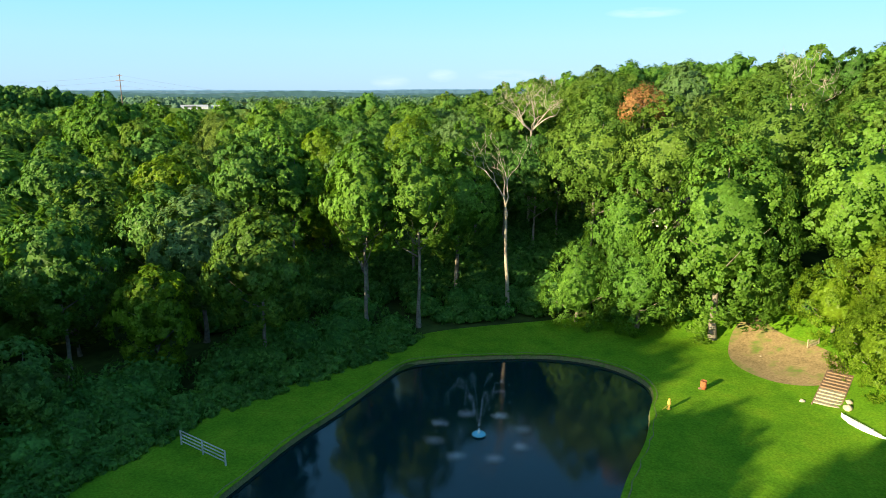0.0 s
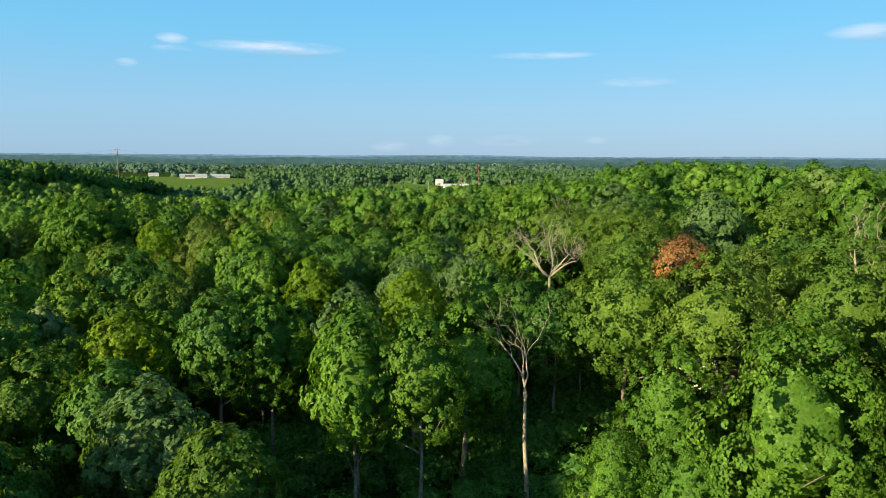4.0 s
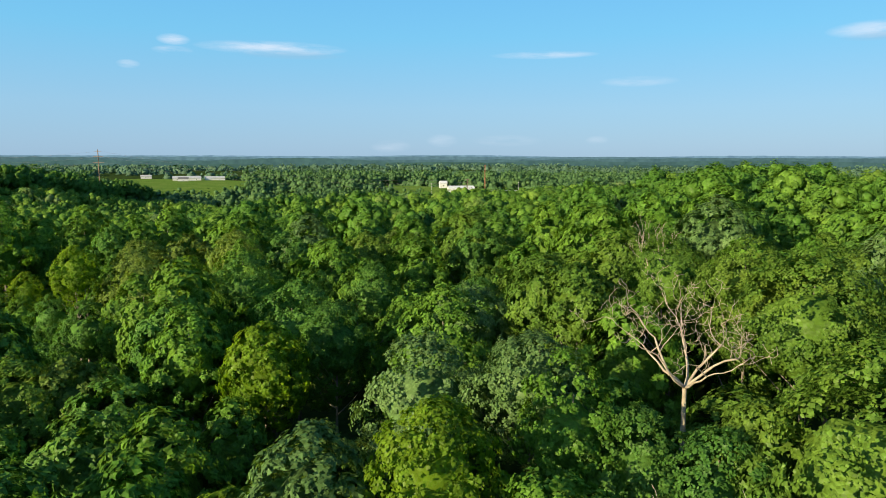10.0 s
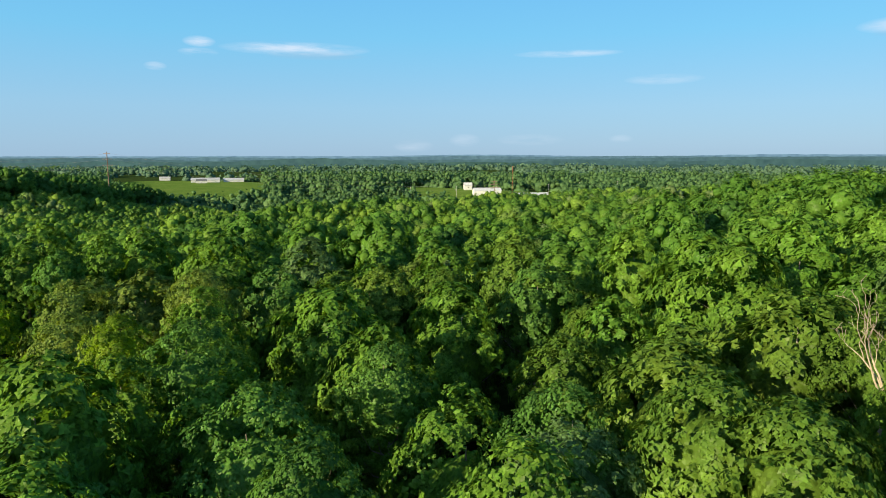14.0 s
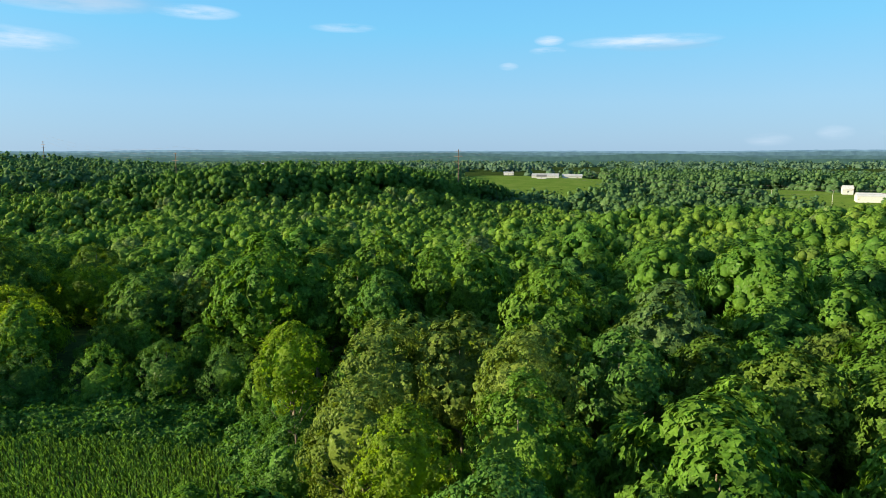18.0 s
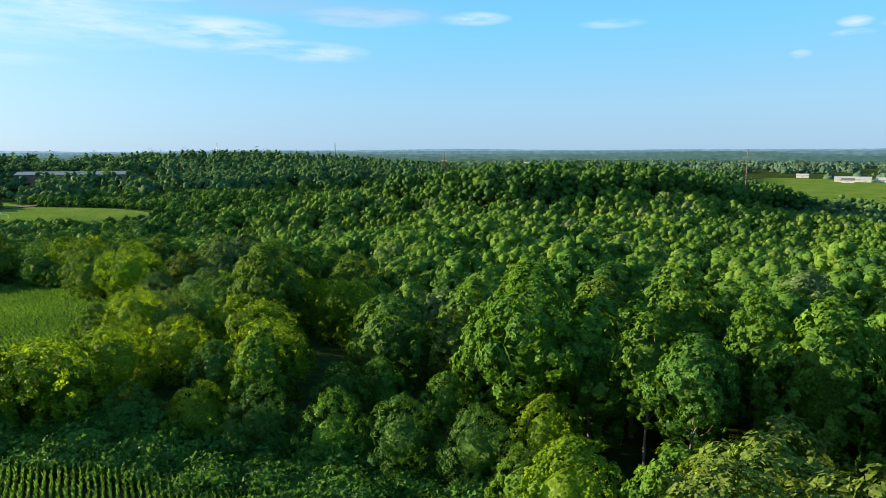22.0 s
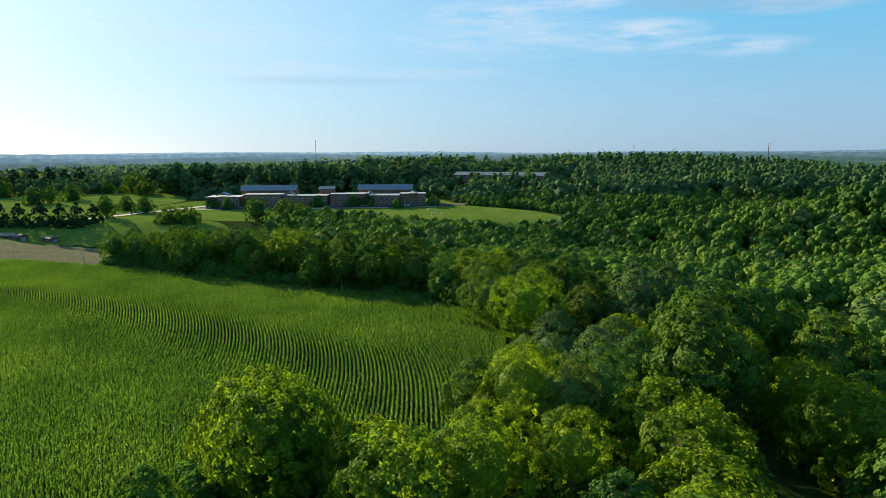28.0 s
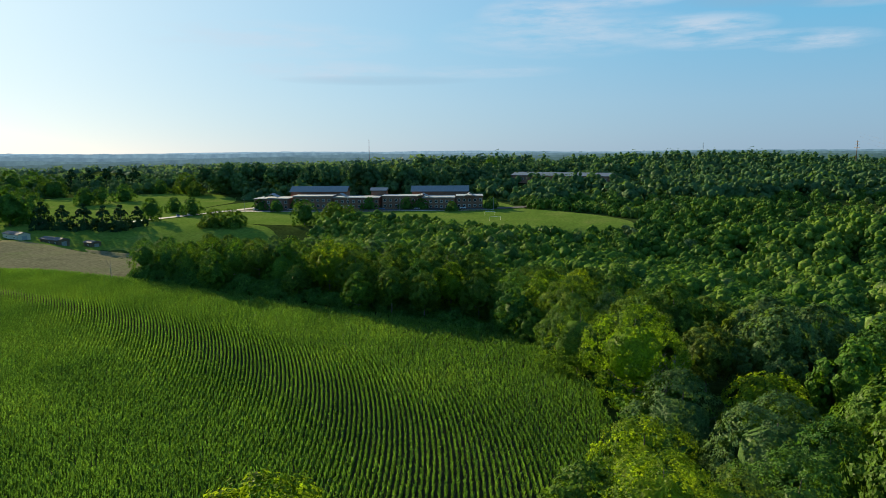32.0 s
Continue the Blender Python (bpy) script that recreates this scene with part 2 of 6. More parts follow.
TREE_COLOURS = {
    "tulip": ("tulip_leaves", (0.0629, 0.146, 0.0188), (0.0876, 0.185, 0.0225), (0.118, 0.227, 0.027)),
    "oak": ("oak_leaves", (0.0606, 0.123, 0.0177), (0.0864, 0.16, 0.0225), (0.118, 0.194, 0.0259)),
    "maple": ("maple_leaves", (0.0493, 0.123, 0.0225), (0.0696, 0.16, 0.0283), (0.0943, 0.197, 0.0341)),
    "walnut": ("walnut_leaves", (0.0988, 0.181, 0.013), (0.137, 0.23, 0.0165), (0.181, 0.275, 0.0201), dict(translucent=0.56)),
    "grey": ("ash_leaves", (0.0673, 0.128, 0.0402), (0.0898, 0.165, 0.0518), (0.118, 0.198, 0.0683)),
    "olive": ("locust_leaves", (0.0898, 0.145, 0.0259), (0.12, 0.183, 0.0329), (0.151, 0.223, 0.0423)),
    "orange": ("withered_leaves", (0.2, 0.105, 0.042), (0.28, 0.15, 0.058), (0.36, 0.2, 0.08)),
    "bush": ("undergrowth_leaves", (0.0404, 0.117, 0.0212), (0.0606, 0.158, 0.027), (0.0842, 0.193, 0.0341), dict(tree_scale=0.3)),
    "wood": ("woodland_leaves", (0.0561, 0.14, 0.0235), (0.0852, 0.185, 0.027), (0.13, 0.234, 0.0354), dict(cell=0.4, vary=0.17, tints=[(0.0, (0.0516, 0.124, 0.0259)), (0.3, (0.0741, 0.165, 0.0247)), (0.6, (0.0988, 0.194, 0.027)), (0.85, (0.14, 0.234, 0.0354)), (1.0, (0.121, 0.185, 0.066))])),
    # outer and far: haze of the distance is mixed into the leaf colours
    "outer": ("outer_leaves_hazed", (0.06, 0.13, 0.05), (0.08, 0.165, 0.06), (0.1, 0.185, 0.066), dict(cell=1.2, vary=0.12, tints=[(0.0, (0.05, 0.11, 0.046)), (0.5, (0.076, 0.155, 0.06)), (1.0, (0.105, 0.195, 0.07))])),
    "far": ("far_leaves_hazed", (0.07, 0.135, 0.086), (0.085, 0.155, 0.1), (0.1, 0.175, 0.115), dict(cell=3.0, vary=0.08, tints=[(0.0, (0.064, 0.125, 0.084)), (0.5, (0.085, 0.155, 0.104)), (1.0, (0.11, 0.185, 0.12))])),
    "pine": ("pine_needles", (0.0158, 0.0467, 0.0165), (0.0225, 0.0607, 0.0212), (0.0338, 0.0759, 0.0235), dict(translucent=0.1)),
}
LEAF = {}
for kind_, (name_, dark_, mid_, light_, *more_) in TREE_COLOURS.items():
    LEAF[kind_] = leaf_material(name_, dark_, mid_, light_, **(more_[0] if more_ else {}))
BARK = plain_material("grey_bark", [(0.3, (0.09, 0.075, 0.06)), (0.7, (0.24, 0.21, 0.17))], 3.0, 0.9, bump=0.6, bump_scale=14, second=0.6)
DEADWOOD = plain_material("bleached_wood", [(0.3, (0.2, 0.165, 0.125)), (0.7, (0.36, 0.31, 0.24))], 2.5, 0.85, bump=0.4, bump_scale=12, second=0.5)
FLOOR = plain_material("forest_floor", [(0.3, (0.022, 0.035, 0.01)), (0.6, (0.04, 0.065, 0.016)), (0.8, (0.06, 0.07, 0.024))], 0.6, 1.0, bump=0.5, second=0.05, spec=0.0)
LAWN = plain_material("mown_grass", [(0.25, (0.056, 0.15, 0.009)), (0.5, (0.092, 0.2, 0.011)), (0.8, (0.14, 0.23, 0.014))], 0.35, 1.0, bump=0.6, bump_scale=18, second=5.0, spec=0.0)
MEADOW = plain_material("hay_meadow", [(0.25, (0.085, 0.15, 0.025)), (0.5, (0.11, 0.175, 0.03)), (0.8, (0.16, 0.2, 0.05))], 0.05, 1.0, second=0.6, spec=0.0)
STUBBLE = plain_material("dry_stubble", [(0.25, (0.11, 0.115, 0.07)), (0.5, (0.15, 0.145, 0.09)), (0.8, (0.12, 0.14, 0.065))], 0.08, 1.0, second=0.7, spec=0.0)
SOIL = plain_material("corn_soil", [(0.3, (0.04, 0.035, 0.018)), (0.7, (0.07, 0.06, 0.03))], 0.8, 0.95, bump=0.5)
CORN = leaf_material("corn_leaves", (0.066, 0.15, 0.03), (0.09, 0.192, 0.036), (0.122, 0.232, 0.042), tree_scale=0.05, translucent=0.42)
WATER = None


# ---------------- mesh helpers ----------------
def mesh_object(name, verts, faces, mat, parent=None, label="", smooth=False):
    """One object from numpy arrays: verts (n, 3), faces (m, 3 or 4)."""
    me = bpy.data.meshes.new(name)
    verts, faces = np.asarray(verts, dtype=np.float32), np.asarray(faces, dtype=np.int32)
    k = faces.shape[1]
    me.vertices.add(len(verts))
    me.vertices.foreach_set("co", verts.ravel())
    me.loops.add(faces.size)
    me.loops.foreach_set("vertex_index", faces.ravel())
    me.polygons.add(len(faces))
    me.polygons.foreach_set("loop_start", np.arange(0, faces.size, k, dtype=np.int32))
    me.polygons.foreach_set("use_smooth", np.full(len(faces), smooth, dtype=bool))
    me.update(calc_edges=True)
    me.materials.append(mat)
    ob = new(name, me)
    if parent is not None:
        ob.parent = parent
    if label:
        tagged(ob, label)
    return ob


def part(name, bm, mat, parent=None, label="", smooth=False):
    """Links a bmesh as one mesh object under a thing or a part."""
    me = bpy.data.meshes.new(name)
    bm.to_mesh(me)
    bm.free()
    if smooth:
        for p in me.polygons:
            p.use_smooth = True
    me.materials.append(mat)
    ob = new(name, me)
    if parent is not None:
        ob.parent = parent
    if label:
        tagged(ob, label)
    return ob


def box(bm, cx, cy, cz, sx, sy, sz, bevel=0.0, turn=None):
    m = Matrix.Translation((cx, cy, cz)) @ (turn or Matrix()) @ Matrix.Diagonal((sx, sy, sz, 1))
    r = bmesh.ops.create_cube(bm, size=1.0, matrix=m)
    if bevel:
        edges = list({e for v in r["verts"] for e in v.link_edges})
        bmesh.ops.bevel(bm, geom=edges, offset=bevel, segments=1, affect="EDGES")


def box_bm(*a, **k):
    bm = bmesh.new()
    box(bm, *a, **k)
    return bm


def tube(path, radii, sides=7):
    """Arrays of a tapered tube along points."""
    pts = [Vector(p) for p in path]
    vs, fs = [], []
    ref = Vector((0.31, 0.87, 0.38)).normalized()
    for i, p in enumerate(pts):
        d = (pts[min(i + 1, len(pts) - 1)] - pts[max(i - 1, 0)]).normalized()
        a = d.cross(ref)
        a = a.normalized() if a.length > 0.05 else Vector((1, 0, 0))
        b = d.cross(a)
        for k in range(sides):
            t = 2 * math.pi * k / sides
            vs.append(p + (a * math.cos(t) + b * math.sin(t)) * radii[i])
    for i in range(len(pts) - 1):
        for k in range(sides):
            k2 = (k + 1) % sides
            fs.append((i * sides + k, i * sides + k2, (i + 1) * sides + k2, (i + 1) * sides + k))
    return np.array([tuple(v) for v in vs]), np.array(fs)


def joined(pieces):
    """Joins pairs of (verts, faces)."""
    vs, fs, n = [], [], 0
    for v, f in pieces:
        vs.append(v)
        fs.append(f + n)
        n += len(v)
    return np.concatenate(vs), np.concatenate(fs)


# ---------------- the lie of the land ----------------
HILLS = [(-10, 60, 45, -4.15), (45, 95, 45, 2.02), (70, 190, 60, 12.35), (0, 130, 45, -0.58), (-60, 150, 45, -3.81), (-10, 220, 60, -4.14),
         (-90, 220, 55, 1.12), (-130, 140, 55, 2.56), (-190, 190, 55, 0.59), (-220, 110, 60, -2.0), (-300, 60, 80, 1.66), (-280, 250, 80, 5.67),
         (-370, 300, 66, -16.0), (-480, 260, 90, -0.81), (-120, 380, 110, -10.25), (30, 350, 110, 3.73), (-360, 570, 105, 9.0), (-170, 630, 80, -6.0), (-900, 480, 170, 24.0), (88, 136, 42, 7.5), (-1180, 130, 200, 26.0), (-225, 650, 90, -13.0), (0, 660, 90, -12.0)]


def smooth01(a, b, v):
    t = np.clip((v - a) / (b - a), 0, 1)
    return t * t * (3 - 2 * t)


def land(x, y):
    """Height of the ground."""
    x, y = np.asarray(x, dtype=float), np.asarray(y, dtype=float)
    z = 3.0 + sum(h * np.exp(-((x - a) ** 2 + (y - b) ** 2) / (2 * s * s)) for a, b, s, h in HILLS)
    far = np.hypot(x, y - 100)
    z = z + smooth01(900, 4200, far) * 6.0 + smooth01(700, 1500, far) * 5.0 * np.sin(x * 0.0031 + 1.0) * np.cos(y * 0.0027)
# a hollow behind the hedge west of the corn
    beyond = -0.79 * (x + 336) + 0.612 * (y - 40)
    z = z - 9.0 * smooth01(8, 45, beyond) * smooth01(-500, -440, x) * (1 - smooth01(240, 320, y))
    # the lawn round the pond is nearly level and climbs at its eastern bank
    near = 1 - smooth01(0.75, 1.25, np.hypot((x - 8) / 42.0, (y - 52) / 36.0))
    level = 0.35 + 1.8 * smooth01(33, 46, x)
    return z * (1 - near) + level * near


def inside(poly, x, y):
    """Even-odd test of arrays of points against a polygon."""
    x, y = np.asarray(x, dtype=float), np.asarray(y, dtype=float)
    hit = np.zeros(x.shape, dtype=bool)
    n = len(poly)
    for i in range(n):
        (x0, y0), (x1, y1) = poly[i], poly[(i + 1) % n]
        with np.errstate(divide="ignore", invalid="ignore"):
            c = ((y0 > y) != (y1 > y)) & (x < (x1 - x0) * (y - y0) / (y1 - y0 + 1e-12) + x0)
        hit ^= c
    return hit


def rounded(poly, passes=3):
    """A closed outline with its corners cut off again and again."""
    pts = [Vector(p) for p in poly]
    for _ in range(passes):
        out = []
        for i, p in enumerate(pts):
            q = pts[(i + 1) % len(pts)]
            out += [p * 0.75 + q * 0.25, p * 0.25 + q * 0.75]
        pts = out
    return [(p.x, p.y) for p in pts]


def sheet(name, outline, step, lift, mat, hole=None, label="", kind="structure", height=land):
    """A ground sheet inside an outline, laid on the land."""
    xs, ys = [p[0] for p in outline], [p[1] for p in outline]
    gx, gy = np.meshgrid(np.arange(min(xs), max(xs), step), np.arange(min(ys), max(ys), step))
    gx, gy = gx.ravel(), gy.ravel()
    keep = inside(outline, gx, gy)
    if hole:
        keep &= ~inside(hole, gx, gy)
    pts = [Vector(p) for p in outline]
    edges = [(i, (i + 1) % len(outline)) for i in range(len(outline))]
    if hole:
        n = len(pts)
        pts += [Vector(p) for p in hole]
        edges += [(n + i, n + (i + 1) % len(hole)) for i in range(len(hole))]
    pts += [Vector((a, b)) for a, b in zip(gx[keep], gy[keep])]
    v, _, f, *_ = delaunay_2d_cdt(pts, edges, [], 0, 1e-4)
    v = np.array([tuple(p) for p in v])
    f = np.array([t for t in f if len(t) == 3])
    mid = v[f].mean(axis=1)
    good = inside(outline, mid[:, 0], mid[:, 1])
    if hole:
        good &= ~inside(hole, mid[:, 0], mid[:, 1])
    f = f[good]
    z = height(v[:, 0], v[:, 1]) + lift
    ob = mesh_object(name, np.column_stack([v, z]), f, mat, smooth=True)
    return tagged(ob, label, kind=kind)


POND = rounded([(-17, 41), (-14.8, 46), (-12.8, 51), (-9.6, 56.3), (-6.6, 62.5), (-4.4, 67), (-1.5, 68.2), (4, 69), (9.8, 69.4), (13.6, 68.9), (17.2, 67.3), (19.6, 64.8), (20.8, 62),
                (20.5, 59), (19.2, 56.4), (18.4, 53.6), (16.8, 49.8), (14.6, 46.2), (12.6, 42), (10, 36), (4, 31), (-6, 30), (-14, 34)], 2)
LAWN_EDGE = rounded([(-34, 26), (-31, 40), (-26, 48), (-21.5, 56), (-12, 64.5), (-6, 70), (-3.5, 76), (8, 79.5), (22, 82), (29, 80), (36, 79), (43, 74), (46, 62), (48, 46), (50, 26), (20, 14), (-20, 14)], 2)
CORN_WEST = [(-147, 60), (-148, 116), (-165, 123), (-167, 150), (-184, 161), (-204, 170.5), (-222, 171.5), (-240, 168), (-256, 160), (-272, 140), (-292, 100), (-310, 68), (-326, 38), (-342, 2), (-352, -40), (-300, -80), (-200, -40), (-150, 20)]
CORN_EAST = [(-146, 60), (-143, 110), (-140, 142), (-126, 158), (-106, 172.5), (-88, 183), (-77, 178), (-74, 166), (-86, 130), (-100, 60)]
SCHOOL_FIELD = [(-556, 138), (-585, 168), (-604, 186), (-586, 216), (-533, 258), (-494, 248), (-480, 196), (-514, 144)]
SCHOOL_YARD = [(-500, 40), (-505, 120), (-516, 142), (-480, 196), (-494, 246), (-534, 256), (-600, 192), (-640, 186), (-690, 160), (-720, 90), (-700, -30), (-620, -60), (-540, -20)]
STUBBLE_FIELD = [(-352, -60), (-343, 0), (-328, 38), (-350, 50), (-400, 40), (-440, 0), (-450, -60), (-430, -110), (-380, -110)]
WEST_MEADOW = [(-450, 0), (-402, 42), (-430, 60), (-500, 40), (-540, -20), (-620, -60), (-700, -40), (-820, -130), (-760, -260), (-600, -260), (-430, -150), (-440, -60)]
FARM_FIELD = [(-225, 745), (-312, 700), (-420, 800), (-520, 1060), (-460, 1110), (-340, 1090), (-240, 1000)]
BARN_FIELD = [(-120, 880), (-60, 915), (0, 875), (60, 835), (95, 790), (75, 705), (0, 705), (-70, 770)]
ANNEX_YARD = [(-835, 190), (-765, 320), (-730, 305), (-795, 175)]
CLEAR = [ANNEX_YARD, LAWN_EDGE, CORN_WEST, CORN_EAST, SCHOOL_FIELD, SCHOOL_YARD, STUBBLE_FIELD, WEST_MEADOW, FARM_FIELD, BARN_FIELD]


# one sheet of ground out to the horizon, finer near the flight
def steps(*spans):
    out = []
    for a, b, s in spans:
        out += list(np.arange(a, b, s))
    return np.array(out)


gxs = steps((-4800, -1500, 300), (-1500, -700, 80), (-700, -340, 20), (-340, -60, 6), (-60, 60, 3), (60, 200, 10), (200, 1000, 80), (1000, 4801, 300))
gys = steps((-4800, -500, 300), (-500, -100, 50), (-100, 20, 10), (20, 100, 3), (100, 340, 6), (340, 700, 20), (700, 1500, 80), (1500, 4801, 300))
gX, gY = np.meshgrid(gxs, gys)
gZ = land(gX, gY)
nx_, ny_ = len(gxs), len(gys)
gi = np.arange(nx_ * ny_).reshape(ny_, nx_)
gf = np.stack([gi[:-1, :-1], gi[:-1, 1:], gi[1:, 1:], gi[1:, :-1]], -1).reshape(-1, 4)
gZ = gZ - 1.9 * inside(POND, gX, gY)
tagged(mesh_object("ground", np.column_stack([gX.ravel(), gY.ravel(), gZ.ravel()]), gf, FLOOR, smooth=True), "dark woodland ground covered in leaf litter and low weeds", kind="structure")
sheet("lawn", LAWN_EDGE, 2.0, 0.12, LAWN, POND, "mown green lawn sloping round the dark pond")
sheet("corn_ground_west", CORN_WEST, 6.0, 0.15, SOIL, None, "brown soil under the rows of corn")
sheet("corn_ground_east", CORN_EAST, 6.0, 0.15, SOIL, None, "brown soil under the rows of corn")
sheet("school_yard_grass", rounded(SCHOOL_YARD), 20.0, 0.25, MEADOW, None, "green grass round the brick school")
sheet("school_field", rounded(SCHOOL_FIELD), 10.0, 0.45, MEADOW, None, "mown pale green sports field beside the school")
sheet("stubble_field", STUBBLE_FIELD, 10.0, 0.3, STUBBLE, None, "dry tan stubble field beyond the corn")
sheet("west_meadow", rounded(WEST_MEADOW), 20.0, 0.25, MEADOW, None, "green meadow with a farm shed")
sheet("farm_field", rounded(FARM_FIELD), 30.0, 0.6, MEADOW, None, "bright green and tan farm field beyond the woods")
sheet("barn_field", rounded(BARN_FIELD), 30.0, 0.6, MEADOW, None, "green field round a white barn")


# ---------------- the pond ----------------
def water_material():
    m, nt, out = material("pond_water")
    p = nt.nodes.new("ShaderNodeBsdfPrincipled")
    p.inputs["Base Color"].default_value = (0.001, 0.014, 0.016, 1)
    p.inputs["Roughness"].default_value, p.inputs["IOR"].default_value = 0.03, 1.33
    n1, n2 = noise_node(nt, 0.9, 2.0), noise_node(nt, 5.0, 2.0)
    add = nt.nodes.new("ShaderNodeMath")
    add.operation = "ADD"
    nt.links.new(n1.outputs["Fac"], add.inputs[0])
    nt.links.new(n2.outputs["Fac"], add.inputs[1])
    b = nt.nodes.new("ShaderNodeBump")
    b.inputs["Strength"].default_value, b.inputs["Distance"].default_value = 0.22, 0.015
    nt.links.new(add.outputs[0], b.inputs["Height"])
    nt.links.new(b.outputs[0], p.inputs["Normal"])
    nt.links.new(p.outputs[0], out.inputs["Surface"])
    return m


WATER = water_material()
sheet("water", [(x * 1.015 - 0.05, (y - 50) * 1.015 + 50) for x, y in POND], 3.0, 0.0, WATER, None, "still dark pond water with fine ripples", height=lambda x, y: 0 * x)


# ---------------- trees ----------------
def leaf_quads(rng, pos, nrm, size, tri=False):
    """Sprays of leaves as small folded kites (or triangles) at the given places, facing their normals."""
    n = len(pos)
    t = rng.normal(size=(n, 3))
    t -= nrm * (t * nrm).sum(1, keepdims=True)
    t /= np.linalg.norm(t, axis=1, keepdims=True) + 1e-9
    b = np.cross(nrm, t)
    s = (size * rng.uniform(0.6, 1.4, n))[:, None]
    if tri:
        v = np.stack([pos - t * s * 0.6 - b * s * 0.5, pos + t * s * 0.7, pos - t * s * 0.4 + b * s * 0.6], 1)
        return v.reshape(-1, 3), np.arange(3 * n).reshape(-1, 3)
    bend = nrm * s * 0.14
    v = np.stack([pos - t * s * 0.55, pos - b * s * 0.45 - bend, pos + t * s * 0.62, pos + b * s * 0.45 - bend], 1)
    f = np.arange(4 * n).reshape(-1, 4)
    return v.reshape(-1, 3), np.concatenate([f[:, [0, 1, 2]], f[:, [0, 2, 3]]])


ICO = {}


def ico(level=1):
    if level not in ICO:
        bm = bmesh.new()
        bmesh.ops.create_icosphere(bm, subdivisions=level, radius=1.0)
        ICO[level] = np.array([tuple(v.co) for v in bm.verts]), np.array([[v.index for v in f.verts] for f in bm.faces])
        bm.free()
    return ICO[level]


PROFILES = {
    # depth of the crown in radii, share of that depth at its widest, roundness of its top, size of its lobes
    "tulip": (2.8, 0.46, 0.6, 0.36), "oak": (2.0, 0.46, 0.5, 0.32), "maple": (2.4, 0.48, 0.54, 0.34), "walnut": (2.2, 0.48, 0.5, 0.27),
    "grey": (2.0, 0.46, 0.52, 0.32), "olive": (2.1, 0.48, 0.5, 0.3), "orange": (1.2, 0.4, 0.5, 0.34), "wood": (2.1, 0.46, 0.5, 0.27), "pine": (3.1, 0.26, 0.85, 0.24),
}


def lobes_of(rng, kind, height, radius, count):
    """Centres and radii of the leafy lobes all over a crown's dome, and the dome's own middle and half axes."""
    depth, w, power, part_size = PROFILES[kind]
    foot = max(0.05, 1 - depth * radius / height)
    f = np.clip(((np.arange(count) + 0.5) / count) ** 0.85 + rng.uniform(-0.03, 0.03, count), 0.02, 1.0)
    prof = np.where(f < w, np.sqrt(np.clip(1 - ((w - f) / w) ** 2 * 0.75, 0, 1)), np.clip(1 - ((f - w) / (1 - w)) ** 2, 0, 1) ** power)
    ang = np.arange(count) * 2.39996 + rng.uniform(-0.45, 0.45, count)
    p = rng.uniform(0, 6.28, 4)
    # a few great boughs push the outline out, with hollows between them
    uneven = 1 + 0.1 * np.sin(2 * ang + p[0]) * np.cos(3 * f + p[2]) + 0.07 * np.sin(4 * ang + p[1] + 5 * f) + 0.05 * np.sin(9 * f + ang + p[3])
    r = radius * part_size * rng.uniform(0.7, 1.3, count)
    rr = np.maximum(radius * prof * uneven - r * 0.8, 0)
    crown = (1 - foot) * height
    z = foot * height + crown * f * (0.94 + 0.06 * uneven) - r * np.where(f > w, 0.9, 0.2)
    middle, half = (foot + (1 - foot) * w * 0.95) * height, (radius * 0.74, radius * 0.74, crown * 0.4)
    return np.column_stack([rr * np.cos(ang), rr * np.sin(ang), z]), r, middle, half


